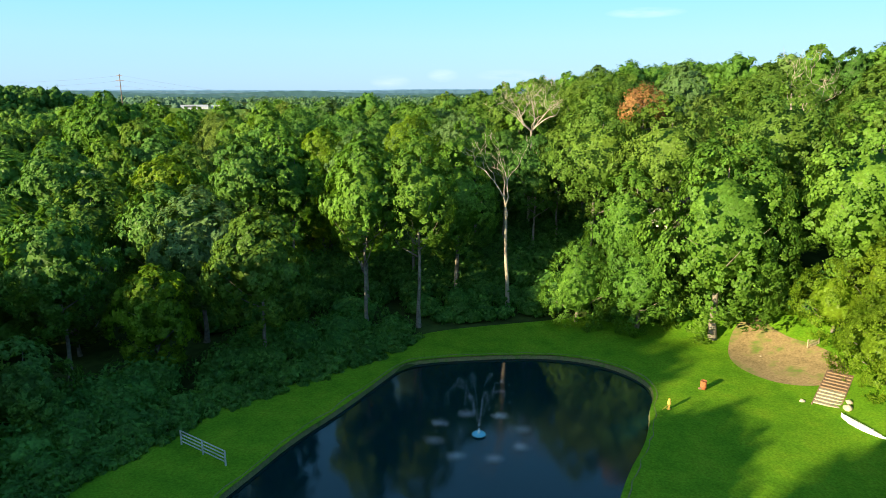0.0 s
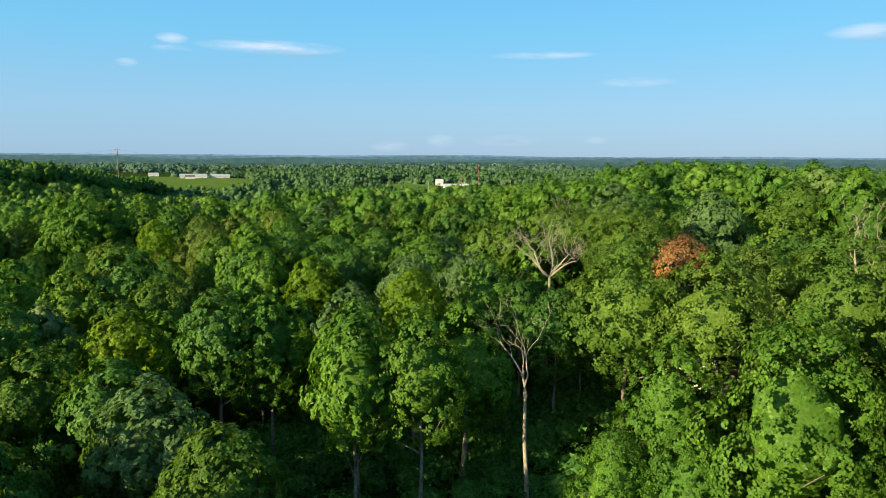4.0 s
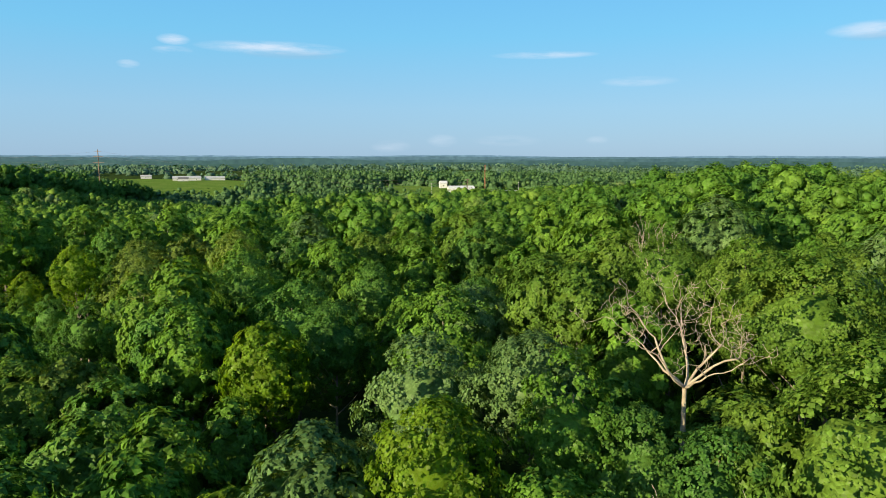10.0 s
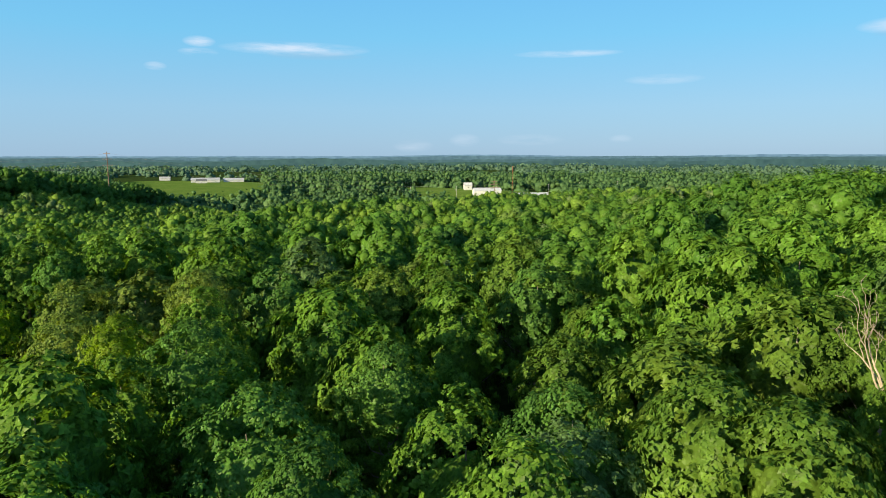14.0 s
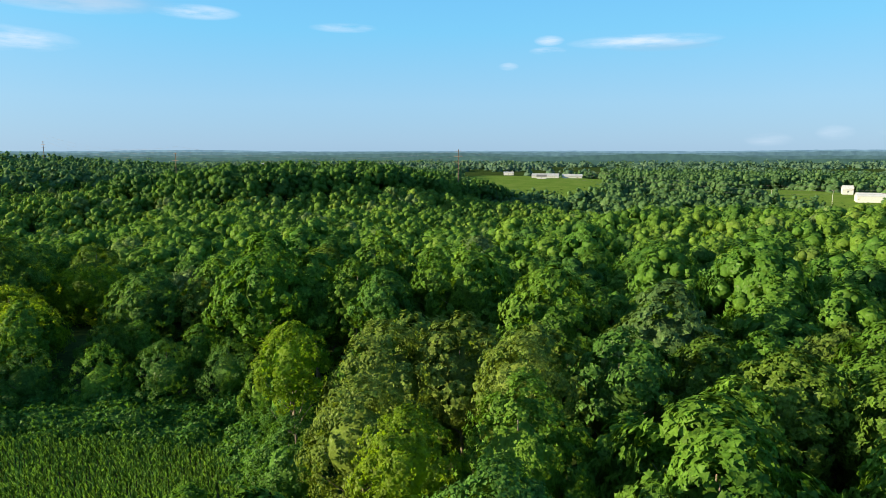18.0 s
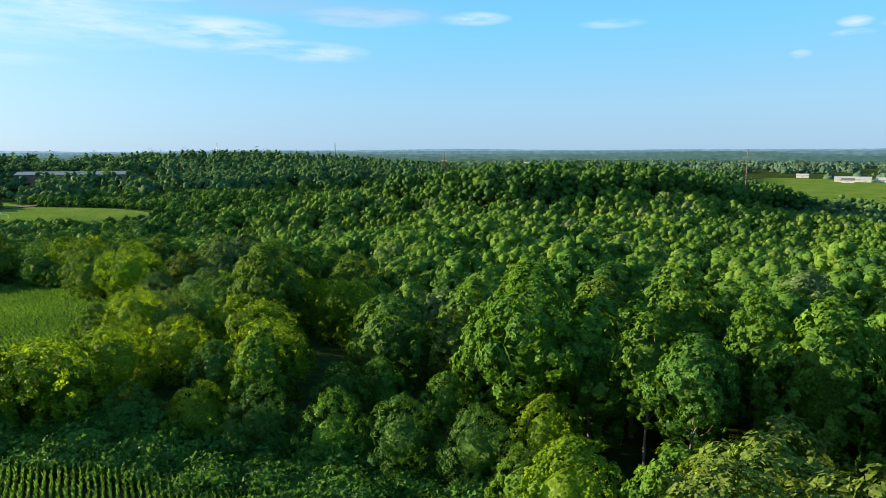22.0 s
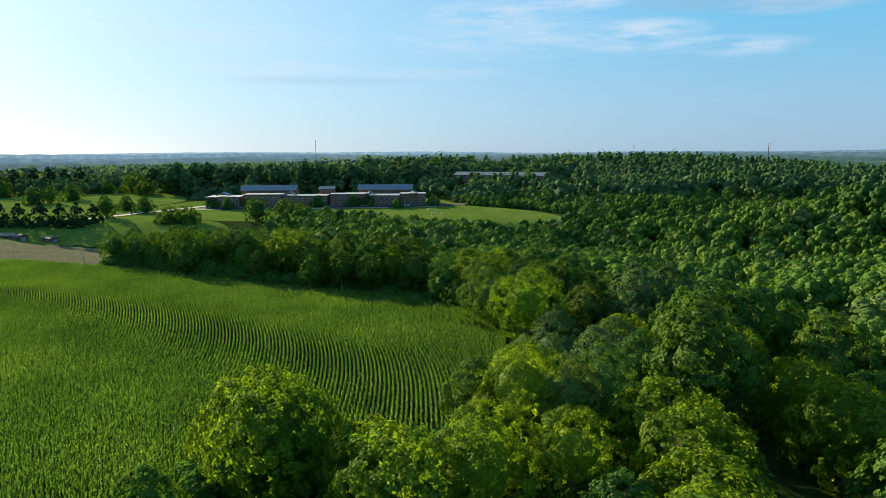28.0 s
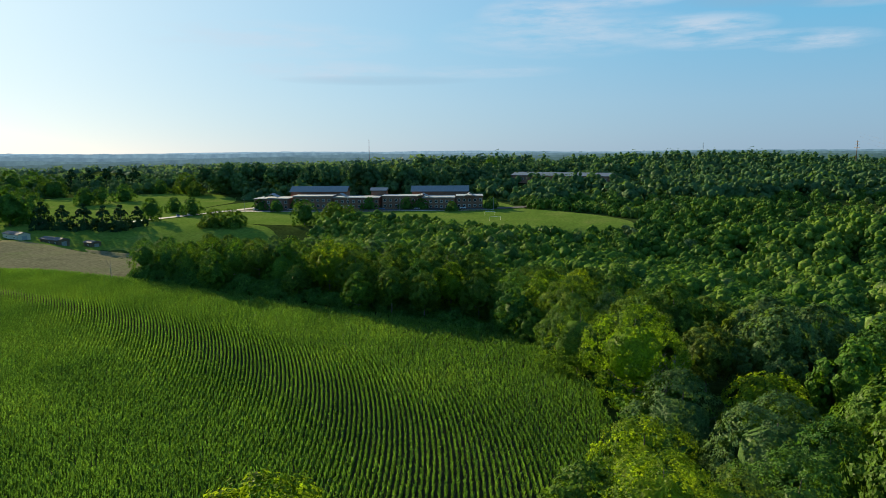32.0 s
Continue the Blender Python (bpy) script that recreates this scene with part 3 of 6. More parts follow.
def crown_arrays(seed, kind, height, radius, count, tufts, leaves, leaf, tri=False, core=0.8, level=2):
    """Leaves sit in tufts, the tufts lie all over the outside of the crown's lobes."""
    rng = np.random.default_rng(seed)
    c, r, middle, half = lobes_of(rng, kind, height, radius, count)
    n = tufts * 5
    k = rng.choice(count, n, p=r ** 2 / (r ** 2).sum())
    out_way = np.column_stack([c[k, 0], c[k, 1], c[k, 2] - middle]) / np.array(half)
    d = rng.normal(size=(n, 3)) + 0.7 * out_way
    d[:, 2] += 0.35
    d /= np.linalg.norm(d, axis=1, keepdims=True)
    tc = c[k] + d * (r[k] * rng.uniform(0.9, 1.04, n))[:, None]
    buried = (np.linalg.norm(tc[:, None, :] - c[None], axis=2) < 0.9 * r[None] * (np.arange(count)[None] != k[:, None])).any(axis=1)
    pick = np.flatnonzero(~buried)[:tufts]
    tc, d, m = tc[pick], d[pick], len(pick)
    dome = tc - np.array([0, 0, middle])
    dome = dome / np.array(half) ** 2
    dome /= np.linalg.norm(dome, axis=1, keepdims=True)
    tr = radius * rng.uniform(0.06, 0.12, m) * (480 / tufts) ** 0.42
    q = rng.choice(m, leaves, p=tr ** 2 / (tr ** 2).sum())
    u = rng.normal(size=(leaves, 3)) + 0.5 * d[q] + 0.3 * dome[q]
    u /= np.linalg.norm(u, axis=1, keepdims=True)
    pos = tc[q] + u * (tr[q] * rng.uniform(0.3, 1.15, leaves))[:, None]
    if level > 1:
        nrm = 0.3 * u + 0.65 * d[q] + 0.45 * dome[q] + rng.normal(size=(leaves, 3)) * 0.25
    else:
        nrm = 0.2 * u + 0.4 * d[q] + 0.75 * dome[q] + rng.normal(size=(leaves, 3)) * 0.12
    nrm /= np.linalg.norm(nrm, axis=1, keepdims=True)
    lv, lf = leaf_quads(rng, pos, nrm, leaf, tri)
    cores = []
    if core:
        # the dim inside of the crown
        iv, if_ = ico(level)
        cores.append((iv * np.array(half) * min(core, 0.86) * rng.uniform(0.82, 1.08, (len(iv), 1)) + np.array([0, 0, middle]), if_))
        if level == 1:
            for i in range(count):
                cores.append((iv * (r[i] * core) * rng.uniform(0.85, 1.1, (len(iv), 1)) + c[i], if_))
    return lv, lf, cores, c, r


def trunk_arrays(rng, height, c, r, girth, limbs, lean=0.03):
    """A tapered trunk with limbs that reach into the crown."""
    bend = rng.normal(size=2) * lean * height
    zs = np.linspace(-0.4, height * 0.86, 8)
    path = [(bend[0] * (z / height) ** 2 + 0.12 * math.sin(z * 0.6), bend[1] * (z / height) ** 2 + 0.1 * math.cos(z * 0.5), z) for z in zs]
    rad = [girth * (1.5 if i == 0 else 1.0 - 0.86 * i / 7) for i in range(8)]
    pieces = [tube(path, rad, 8)]
    order = np.argsort(-np.hypot(c[:, 0], c[:, 1]))[: limbs * 2]
    for q in order[:: 2]:
        z0 = max(height * 0.2, c[q, 2] - np.hypot(c[q, 0], c[q, 1]) * 0.8)
        t = min(z0 / (height * 0.86), 0.95)
        s = Vector((bend[0] * t * t, bend[1] * t * t, z0))
        e = Vector(c[q])
        m = s.lerp(e, 0.5) + Vector((0, 0, -0.08 * (e - s).length)) + Vector(rng.normal(size=3) * 0.25)
        g = girth * (1 - 0.8 * t) * 0.55
        pieces.append(tube([s, m, e], [g, g * 0.6, g * 0.2], 5))
    return joined(pieces)


NAMES = {"tulip": "tulip_tree", "oak": "oak_tree", "maple": "maple_tree", "walnut": "walnut_tree", "grey": "ash_tree", "olive": "locust_tree", "orange": "withered_tree", "pine": "pine_tree"}
LABELS = {
    "tulip": "tall green tulip tree with a clumpy crown in the woods",
    "oak": "broad oak tree with a rounded dull green crown",
    "maple": "dense maple tree with deep green leaves in the woods",
    "walnut": "bright yellow-green tree with feathery leaf clumps",
    "grey": "greyish green ash tree with a pale thin crown",
    "olive": "olive green locust tree with a thin browning crown",
    "orange": "withered tree with rust-orange dead leaves",
    "pine": "dark green pine tree with drooping boughs",
}


def make_tree(kind, seed, height, radius, count, tufts, leaves, leaf, tri=False, girth=0.3, limbs=8):
    rng = np.random.default_rng(seed + 999)
    lv, lf, cores, c, r = crown_arrays(seed, kind, height, radius, count, tufts, leaves, leaf, tri, 0.0 if kind == "orange" else 0.8)
    v, f = joined([(lv, lf)] + cores)
    root = new(NAMES[kind])
    tv, tf = trunk_arrays(rng, height, c, r, girth, limbs)
    mesh_object("trunk", tv, tf, BARK, root, smooth=True)
    mesh_object("crown", v, f, LEAF[kind], root, smooth=True)
    return tagged(root, LABELS[kind], "tree", "trees of the woods")


# patterns: (kind, seed, height, radius, lobes, tufts, sprays, spray size, single triangles)
NEAR = [("tulip", 1, 22, 5.2, 30, 620, 14000, 0.25, False), ("tulip", 2, 22, 4.8, 30, 620, 14000, 0.25, False), ("tulip", 11, 22, 5.0, 30, 620, 14000, 0.25, False), ("oak", 3, 22, 6.4, 36, 620, 14000, 0.25, False),
        ("maple", 4, 22, 5.6, 30, 620, 14000, 0.25, False), ("grey", 5, 22, 5.6, 32, 620, 14000, 0.25, False), ("olive", 6, 22, 5.8, 36, 620, 14000, 0.25, False), ("walnut", 7, 18, 5.4, 40, 620, 14000, 0.25, False),
        ("oak", 8, 22, 6.0, 36, 620, 14000, 0.25, False), ("orange", 9, 22, 4.0, 14, 150, 3600, 0.24, False), ("walnut", 10, 18, 5.0, 40, 620, 14000, 0.25, False)]
MID = [("tulip", 21, 22, 5.2, 30, 420, 8500, 0.4, True), ("tulip", 22, 22, 4.8, 30, 420, 8500, 0.4, True), ("oak", 23, 22, 6.4, 36, 420, 8500, 0.4, True), ("maple", 24, 22, 5.6, 30, 420, 8500, 0.4, True),
       ("grey", 25, 22, 5.6, 32, 420, 8500, 0.4, True), ("olive", 26, 22, 5.8, 36, 420, 8500, 0.4, True), ("walnut", 27, 18, 5.4, 40, 420, 8500, 0.4, True), ("oak", 28, 22, 6.0, 36, 420, 8500, 0.4, True)]
BROAD_NEAR = [("tulip", 31, 15, 6.2, 30, 620, 14000, 0.25, False), ("oak", 32, 15, 7.4, 36, 620, 14000, 0.25, False), ("maple", 33, 15, 6.8, 30, 620, 14000, 0.25, False), ("walnut", 34, 14, 7.4, 40, 620, 14000, 0.25, False),
              ("grey", 35, 15, 6.6, 32, 620, 14000, 0.25, False), ("olive", 36, 15, 7.2, 36, 620, 14000, 0.25, False), ("walnut", 37, 14, 6.8, 40, 620, 14000, 0.25, False)]
BROAD_MID = [("tulip", 41, 15, 6.2, 30, 420, 8500, 0.4, True), ("oak", 42, 15, 7.4, 36, 420, 8500, 0.4, True), ("maple", 43, 15, 6.8, 30, 420, 8500, 0.4, True), ("walnut", 44, 14, 7.4, 40, 420, 8500, 0.4, True),
             ("grey", 45, 15, 6.6, 32, 420, 8500, 0.4, True), ("olive", 46, 15, 7.2, 36, 420, 8500, 0.4, True), ("oak", 47, 14, 6.6, 36, 420, 8500, 0.4, True)]
PATTERN = {}


def pattern(row):
    if row not in PATTERN:
        PATTERN[row] = make_tree(*row)
        PATTERN[row].location = (300, -300, -200)
    return PATTERN[row]


used = set()


def plant(row, x, y, top, radius, turn):
    """Stands a tree of a pattern at a place with its top at that height: the crown keeps its shape, the trunk is as long as needed."""
    z = float(land(x, y)) - 0.2
    scale = radius / row[3]
    m = pose(x, y, z, 0, 0, turn) @ Matrix.Diagonal((scale, scale, scale, 1))
    if row not in used:
        used.add(row)
        ob = pattern(row)
        ob.matrix_basis = m
    else:
        ob = copy_thing_scaled(pattern(row), m)
    lift = (top - z) / scale - row[2]
    for o in ob.children:
        if o.name.startswith("crown"):
            o.location.z = lift
        else:
            o.scale.z = max(0.2, 1 + lift / (0.86 * row[2]))
    return ob


def copy_thing_scaled(ob, m):
    keep = ob.matrix_basis.copy()
    ob.matrix_basis = Matrix()
    made = copy_thing(ob, m)
    ob.matrix_basis = keep
    return made


rng = np.random.default_rng(7)
stand = []          # x, y, top, radius, kind of every tree of the woods


def spot(x, y, top, radius=0.0, kind=""):
    stand.append((x, y, top, radius, kind))


spot(-38.1, 63.1, 18.4, 4.2, "maple")
spot(31.8, 73.7, 25.3, 7.0, "tulip")
spot(-28.4, 74.9, 17.9, 5.2, "grey")
spot(-9.3, 76.9, 23.6, 2.8, "tulip")
spot(-3.0, 78.5, 24.4, 4.1, "tulip")
spot(-9.9, 82.9, 24.0, 4.3, "tulip")
spot(-51.8, 88.1, 22.7, 4.2, "maple")
spot(-21.2, 91.4, 22.9, 2.6, "tulip")
spot(9.0, 97.0, 23.8, 3.9, "maple")
spot(17.0, 97.0, 23.9, 4.1, "oak")
spot(18.5, 104.5, 22.0, 4.3, "oak")
spot(10.0, 106.5, 22.0, 4.2, "maple")
spot(13.3, 95.0, 23.2, 3.9, "maple")
spot(42.2, 58.2, 10.5, 4.3, "walnut")
spot(43.0, 51.5, 11.5, 4.4, "walnut")
spot(-4.2, 92.1, 25.8, 4.0, "walnut")
spot(21.1, 92.6, 28.7, 8.6, "oak")
spot(-39.0, 92.6, 20.3, 4.5, "walnut")
spot(36.2, 92.8, 28.4, 5.3, "olive")
spot(4.9, 99.3, 26.6, 3.8, "tulip")
spot(-12.8, 101.9, 20.4, 3.3, "olive")
spot(-26.4, 106.7, 19.2, 5.3, "tulip")
spot(-33.0, 108.1, 18.7, 4.6, "maple")
spot(25.9, 109.1, 32.0, 5.4, "oak")
spot(3.7, 110.6, 25.0, 3.1, "grey")
spot(29.6, 111.9, 32.0, 4.8, "oak")
spot(25.0, 117.3, 32.0, 4.5, "oak")
spot(-21.6, 121.1, 22.8, 2.7, "walnut")
spot(42.9, 121.3, 33.2, 5.8, "grey")
spot(-3.3, 122.3, 27.0, 5.6, "tulip")
spot(54.7, 122.6, 31.4, 7.0, "oak")
spot(-30.7, 124.5, 24.0, 3.8, "tulip")
spot(19.6, 124.9, 31.2, 3.3, "oak")
spot(6.8, 125.7, 29.1, 3.6, "oak")
spot(-0.6, 126.2, 26.1, 4.2, "grey")
spot(-15.7, 128.2, 23.9, 3.7, "maple")
spot(-33.6, 128.3, 23.8, 4.2, "maple")
spot(-169.6, 129.7, 17.6, 9.5, "walnut")
spot(-35.3, 133.8, 27.2, 5.5, "tulip")
spot(-21.5, 135.6, 24.8, 5.7, "maple")
spot(24.0, 138.4, 30.1, 4.3, "oak")
spot(32.4, 143.8, 33.9, 4.8, "grey")
spot(20.5, 143.9, 29.9, 7.5, "oak")
spot(-155.7, 145.8, 15.8, 4.9, "walnut")
spot(12.8, 147.5, 25.8, 6.2, "oak")
spot(-146.5, 149.6, 18.5, 7.4, "walnut")
spot(-32.2, 150.4, 25.8, 4.6, "maple")
spot(3.4, 154.5, 23.2, 4.4, "oak")
spot(-42.9, 157.2, 24.2, 3.4, "walnut")
spot(21.0, 157.5, 32.0, 6.0, "tulip")
spot(-20.9, 160.8, 26.3, 5.4, "tulip")
spot(-159.6, 160.9, 16.0, 6.5, "walnut")
spot(-35.9, 163.0, 26.1, 4.3, "tulip")
spot(30.0, 164.3, 33.5, 5.7, "tulip")
spot(-53.0, 164.9, 22.4, 5.2, "olive")
spot(-170.7, 166.4, 19.6, 5.7, "walnut")
spot(-23.2, 166.8, 25.7, 7.0, "tulip")
spot(-37.8, 167.6, 24.5, 5.8, "tulip")
spot(-138.0, 157.5, 12.0, 4.6, "maple")
spot(-131.0, 165.5, 12.5, 4.6, "walnut")
spot(-123.5, 171.5, 13.0, 4.7, "maple")
spot(-115.0, 178.0, 13.0, 4.8, "tulip")
spot(-106.5, 183.5, 13.5, 4.6, "maple")
spot(-98.0, 189.0, 13.5, 4.5, "maple")
spot(-82.0, 186.0, 12.0, 4.3, "maple")
spot(-154.4, 169.9, 16.9, 4.9, "walnut")
spot(-193.4, 171.0, 13.5, 9.4, "walnut")
spot(-40.0, 171.7, 26.6, 3.5, "olive")
spot(-249.1, 171.9, 16.4, 5.2, "oak")
spot(-261.9, 172.7, 14.7, 6.1, "oak")
spot(-8.4, 174.9, 24.7, 5.5, "tulip")
spot(-218.0, 176.0, 22.2, 9.2, "walnut")
spot(-134.1, 176.7, 17.4, 4.5, "walnut")
spot(-60.3, 178.7, 23.6, 9.2, "olive")
spot(16.2, 178.7, 31.4, 5.0, "tulip")
spot(-172.4, 178.8, 18.8, 6.0, "maple")
spot(-205.0, 179.1, 15.7, 6.7, "grey")
spot(-141.8, 180.4, 16.9, 6.3, "walnut")
spot(-240.0, 182.3, 19.8, 9.5, "oak")
spot(-161.5, 183.5, 17.4, 7.0, "walnut")
spot(-62.0, 186.6, 22.3, 9.5, "olive")
spot(-182.1, 188.0, 18.1, 5.3, "maple")
spot(1.1, 188.3, 28.8, 5.3, "oak")
spot(-243.5, 190.3, 20.1, 8.6, "oak")
spot(-208.0, 193.3, 14.4, 5.8, "walnut")
spot(-173.8, 193.6, 24.1, 7.4, "oak")
spot(-92.5, 195.4, 15.0, 3.5, "walnut")
spot(-10.0, 197.4, 26.3, 5.8, "tulip")
spot(-184.2, 197.9, 23.7, 7.8, "oak")
spot(-99.8, 199.7, 29.5, 5.9, "tulip")
spot(54.8, 200.5, 37.7, 8.8, "oak")
spot(-142.4, 203.9, 17.7, 9.5, "maple")
spot(-33.9, 204.1, 26.0, 7.0, "grey")
spot(-233.9, 204.7, 19.7, 9.4, "grey")
spot(-85.8, 205.8, 25.1, 3.2, "tulip")
spot(-159.6, 206.1, 17.8, 8.2, "walnut")
spot(-69.0, 206.1, 16.7, 6.6, "olive")
spot(-95.2, 206.7, 25.3, 6.0, "tulip")
spot(-50.4, 206.9, 26.8, 6.8, "tulip")
spot(-80.5, 208.2, 23.2, 3.5, "maple")
spot(-224.9, 208.7, 20.5, 7.9, "grey")
spot(-111.8, 211.9, 27.3, 8.2, "tulip")
spot(-183.8, 215.0, 12.5, 9.5, "walnut")
spot(-169.3, 217.3, 15.0, 8.7, "maple")
spot(-57.8, 221.5, 23.5, 8.1, "tulip")
spot(-72.5, 223.2, 26.4, 6.6, "tulip")
spot(-223.8, 226.7, 15.8, 9.5, "maple")
spot(-83.2, 228.2, 24.5, 3.9, "tulip")
spot(-99.1, 232.2, 26.2, 6.6, "tulip")
spot(-88.0, 236.4, 23.0, 3.5, "tulip")
spot(-25.8, 237.8, 29.2, 7.5, "tulip")
spot(-41.0, 237.9, 26.9, 6.2, "tulip")
spot(-134.5, 245.7, 24.2, 9.5, "maple")
spot(-122.9, 265.2, 19.3, 9.5, "oak")
spot(-96.9, 273.5, 21.5, 6.2, "tulip")
spot(-103.1, 283.5, 21.1, 9.4, "tulip")
spot(-71.4, 286.8, 24.9, 8.9, "tulip")
spot(-216.1, 304.8, 17.2, 9.5, "tulip")
spot(-118.5, 306.8, 17.3, 9.5, "maple")
spot(-128.1, 314.8, 15.2, 9.5, "maple")
spot(-118.2, 342.8, 19.8, 7.4, "tulip")
spot(-50.0, 72.0, 15.5, 6.0, "maple")
spot(-60.0, 86.0, 17.5, 6.0, "maple")
spot(-46.0, 86.0, 18.0, 6.0, "oak")
spot(-36.0, 82.0, 18.0, 5.0, "maple")
spot(-66.0, 100.0, 20.0, 6.5, "maple")
spot(29.5, 88.0, 28.4, 6.0, "oak")
spot(46.0, 72.0, 28.0, 6.5, "tulip")
spot(43.0, 86.0, 31.0, 6.5, "oak")
spot(50.0, 60.0, 27.0, 6.0, "tulip")
spot(50.0, 50.0, 22.0, 5.5, "maple")
spot(24.0, 84.0, 20.0, 5.0, "tulip")
spot(38.0, 82.0, 23.0, 5.5, "tulip")
spot(27.3, 92.5, 30.0, 3.5, "orange")
spot(-45.0, 55.0, 10.0, 4.5, "maple")
spot(-36.0, 52.0, 9.0, 4.0, "maple")
spot(43.0, 69.0, 11.5, 3.9, "walnut")
spot(44.5, 61.0, 11.0, 4.0, "walnut")
spot(39.5, 76.5, 12.0, 3.8, "tulip")
spot(24.0, 77.5, 13.0, 4.5, "tulip")
spot(17.0, 80.0, 11.0, 4.0, "tulip")
spot(-65.5, 168.5, 15.0, 4.6, "maple")
# the next nine stand out of view, added to cast shade over the lawn
spot(-16.0, 3.0, 22.0, 4.6, "oak")
spot(-8.0, -7.0, 24.0, 5.5, "tulip")
spot(2.0, -14.0, 25.0, 6.0, "oak")
spot(12.0, -21.0, 25.0, 6.0, "maple")
spot(22.0, -28.0, 25.0, 6.0, "oak")
spot(-39.0, 26.0, 25.0, 6.5, "tulip")
spot(-43.0, 14.0, 25.0, 5.5, "oak")
spot(-50.0, 21.0, 26.0, 6.0, "maple")
spot(-54.0, 32.0, 26.0, 6.0, "tulip")
spot(43.5, 56.0, 13.0, 4.2, "walnut")
spot(47.0, 65.5, 15.0, 4.5, "walnut")
spot(33.0, 82.0, 15.0, 4.2, "tulip")
# six more unseen trees, added to shade the left bank and its trees
spot(-62.0, 41.0, 21.0, 6.0, "oak")
spot(-72.0, 46.0, 23.0, 6.0, "tulip")
spot(-80.0, 55.0, 24.0, 6.0, "oak")
spot(-66.0, 33.0, 23.0, 6.0, "maple")
spot(-88.0, 67.0, 24.0, 6.0, "tulip")
spot(-75.0, 62.0, 21.0, 6.0, "oak")
spot(-26.3, 88.4, 23.5, 3.9, "maple")
spot(-11.7, 92.8, 23.7, 3.9, "grey")
spot(3.1, 104.9, 26.3, 3.9, "grey")
spot(0.7, 135.9, 25.1, 4.9, "maple")
spot(-54.1, 125.5, 23.8, 5.6, "maple")
spot(41.9, 128.6, 29.7, 5.9, "oak")
spot(-44.0, 142.6, 24.0, 4.7, "tulip")
spot(-36.0, 144.7, 24.2, 4.2, "tulip")
spot(-7.5, 166.2, 25.9, 5.4, "tulip")
spot(2.5, 173.2, 27.8, 5.1, "maple")
spot(8.4, 137.3, 27.3, 6.5, "oak")
spot(20.6, 166.3, 31.7, 6.4, "tulip")
spot(41.6, 160.6, 32.6, 6.7, "maple")
spot(29.4, 150.8, 30.6, 5.3, "tulip")
spot(-18.5, 185.3, 24.8, 5.4, "oak")
spot(-13.2, 146.1, 25.2, 3.9, "maple")
spot(9.9, 122.4, 28.8, 3.9, "oak")
spot(-122.4, 221.8, 24.6, 9.0, "tulip")
spot(-77.5, 202.2, 24.8, 3.9, "maple")
spot(-91.6, 254.7, 20.9, 9.0, "tulip")
spot(-53.1, 184.6, 23.9, 6.1, "olive")
spot(-43.6, 183.6, 24.2, 5.7, "olive")
spot(-34.3, 210.8, 24.4, 9.0, "tulip")
spot(-79.4, 317.5, 20.7, 9.0, "oak")
spot(-49.8, 268.4, 23.1, 9.0, "tulip")
spot(-215.7, 214.6, 19.5, 9.0, "maple")
spot(-69.7, 173.7, 23.6, 3.9, "walnut")
spot(-34.6, 186.5, 24.6, 5.7, "maple")
spot(-32.5, 262.7, 23.6, 9.0, "tulip")
spot(-226.7, 279.7, 16.1, 9.0, "maple")
spot(-242.3, 315.3, 16.8, 9.0, "oak")
spot(-160.2, 134.5, 19.4, 10.5, "walnut")
spot(-149.0, 157.8, 18.4, 5.8, "walnut")
spot(-128.4, 196.9, 20.6, 5.5, "maple")
spot(-171.3, 246.1, 19.1, 7.9, "oak")
spot(-245.6, 275.3, 16.6, 9.0, "maple")
spot(-221.6, 200.7, 20.6, 9.0, "grey")
spot(-251.9, 190.3, 18.3, 9.0, "maple")
spot(-152.5, 183.8, 17.8, 9.0, "walnut")
spot(-189.5, 185.6, 18.1, 6.5, "grey")
spot(-172.9, 209.2, 16.0, 9.0, "walnut")
spot(-240.9, 254.0, 16.7, 9.0, "tulip")
spot(-192.7, 226.4, 17.6, 9.0, "oak")
spot(-235.2, 170.2, 18.8, 8.0, "oak")
spot(-5.1, 109.5, 25.0)
spot(-129.0, 174.0, 19.2)
spot(-271.4, 307.0, 16.0)
spot(-316.9, 120.9, 18.1)
spot(-169.5, 172.5, 18.4)
spot(-58.6, 129.9, 23.9)
spot(-156.2, 276.1, 23.0)
spot(46.8, 175.7, 34.7)
spot(-98.2, 220.1, 22.2)
spot(6.9, 187.0, 27.9)
spot(-9.5, 185.7, 24.2)
spot(-41.0, 230.5, 21.6)
spot(31.9, 220.2, 33.7)
spot(-239.3, 276.8, 16.9)
spot(-250.4, 179.2, 17.2)
spot(-332.1, 128.9, 16.3)
spot(-233.0, 272.1, 15.7)
spot(-207.4, 205.1, 19.7)
spot(-301.9, 129.8, 20.1)
spot(-319.6, 89.7, 20.8)
spot(-196.5, 190.7, 14.7)
spot(-336.5, 39.2, 17.5, 4.8, "maple")
spot(-345.3, 43.4, 17.1, 6.2, "maple")
spot(-333.1, 49.1, 17.1, 4.9, "maple")
spot(-341.4, 53.1, 16.1, 5.6, "tulip")
spot(-328.4, 57.4, 17.2, 5.6, "tulip")
spot(-338.2, 61.5, 18.6, 5.4, "oak")
spot(-326.0, 66.6, 19.6, 5.9, "tulip")
spot(-334.9, 69.8, 18.7, 5.1, "oak")
spot(-322.2, 76.2, 19.1, 4.9, "tulip")
spot(-330.4, 80.8, 16.3, 5.3, "tulip")
spot(-317.5, 84.8, 20.2, 4.8, "oak")
spot(-326.3, 89.5, 18.4, 5.3, "oak")
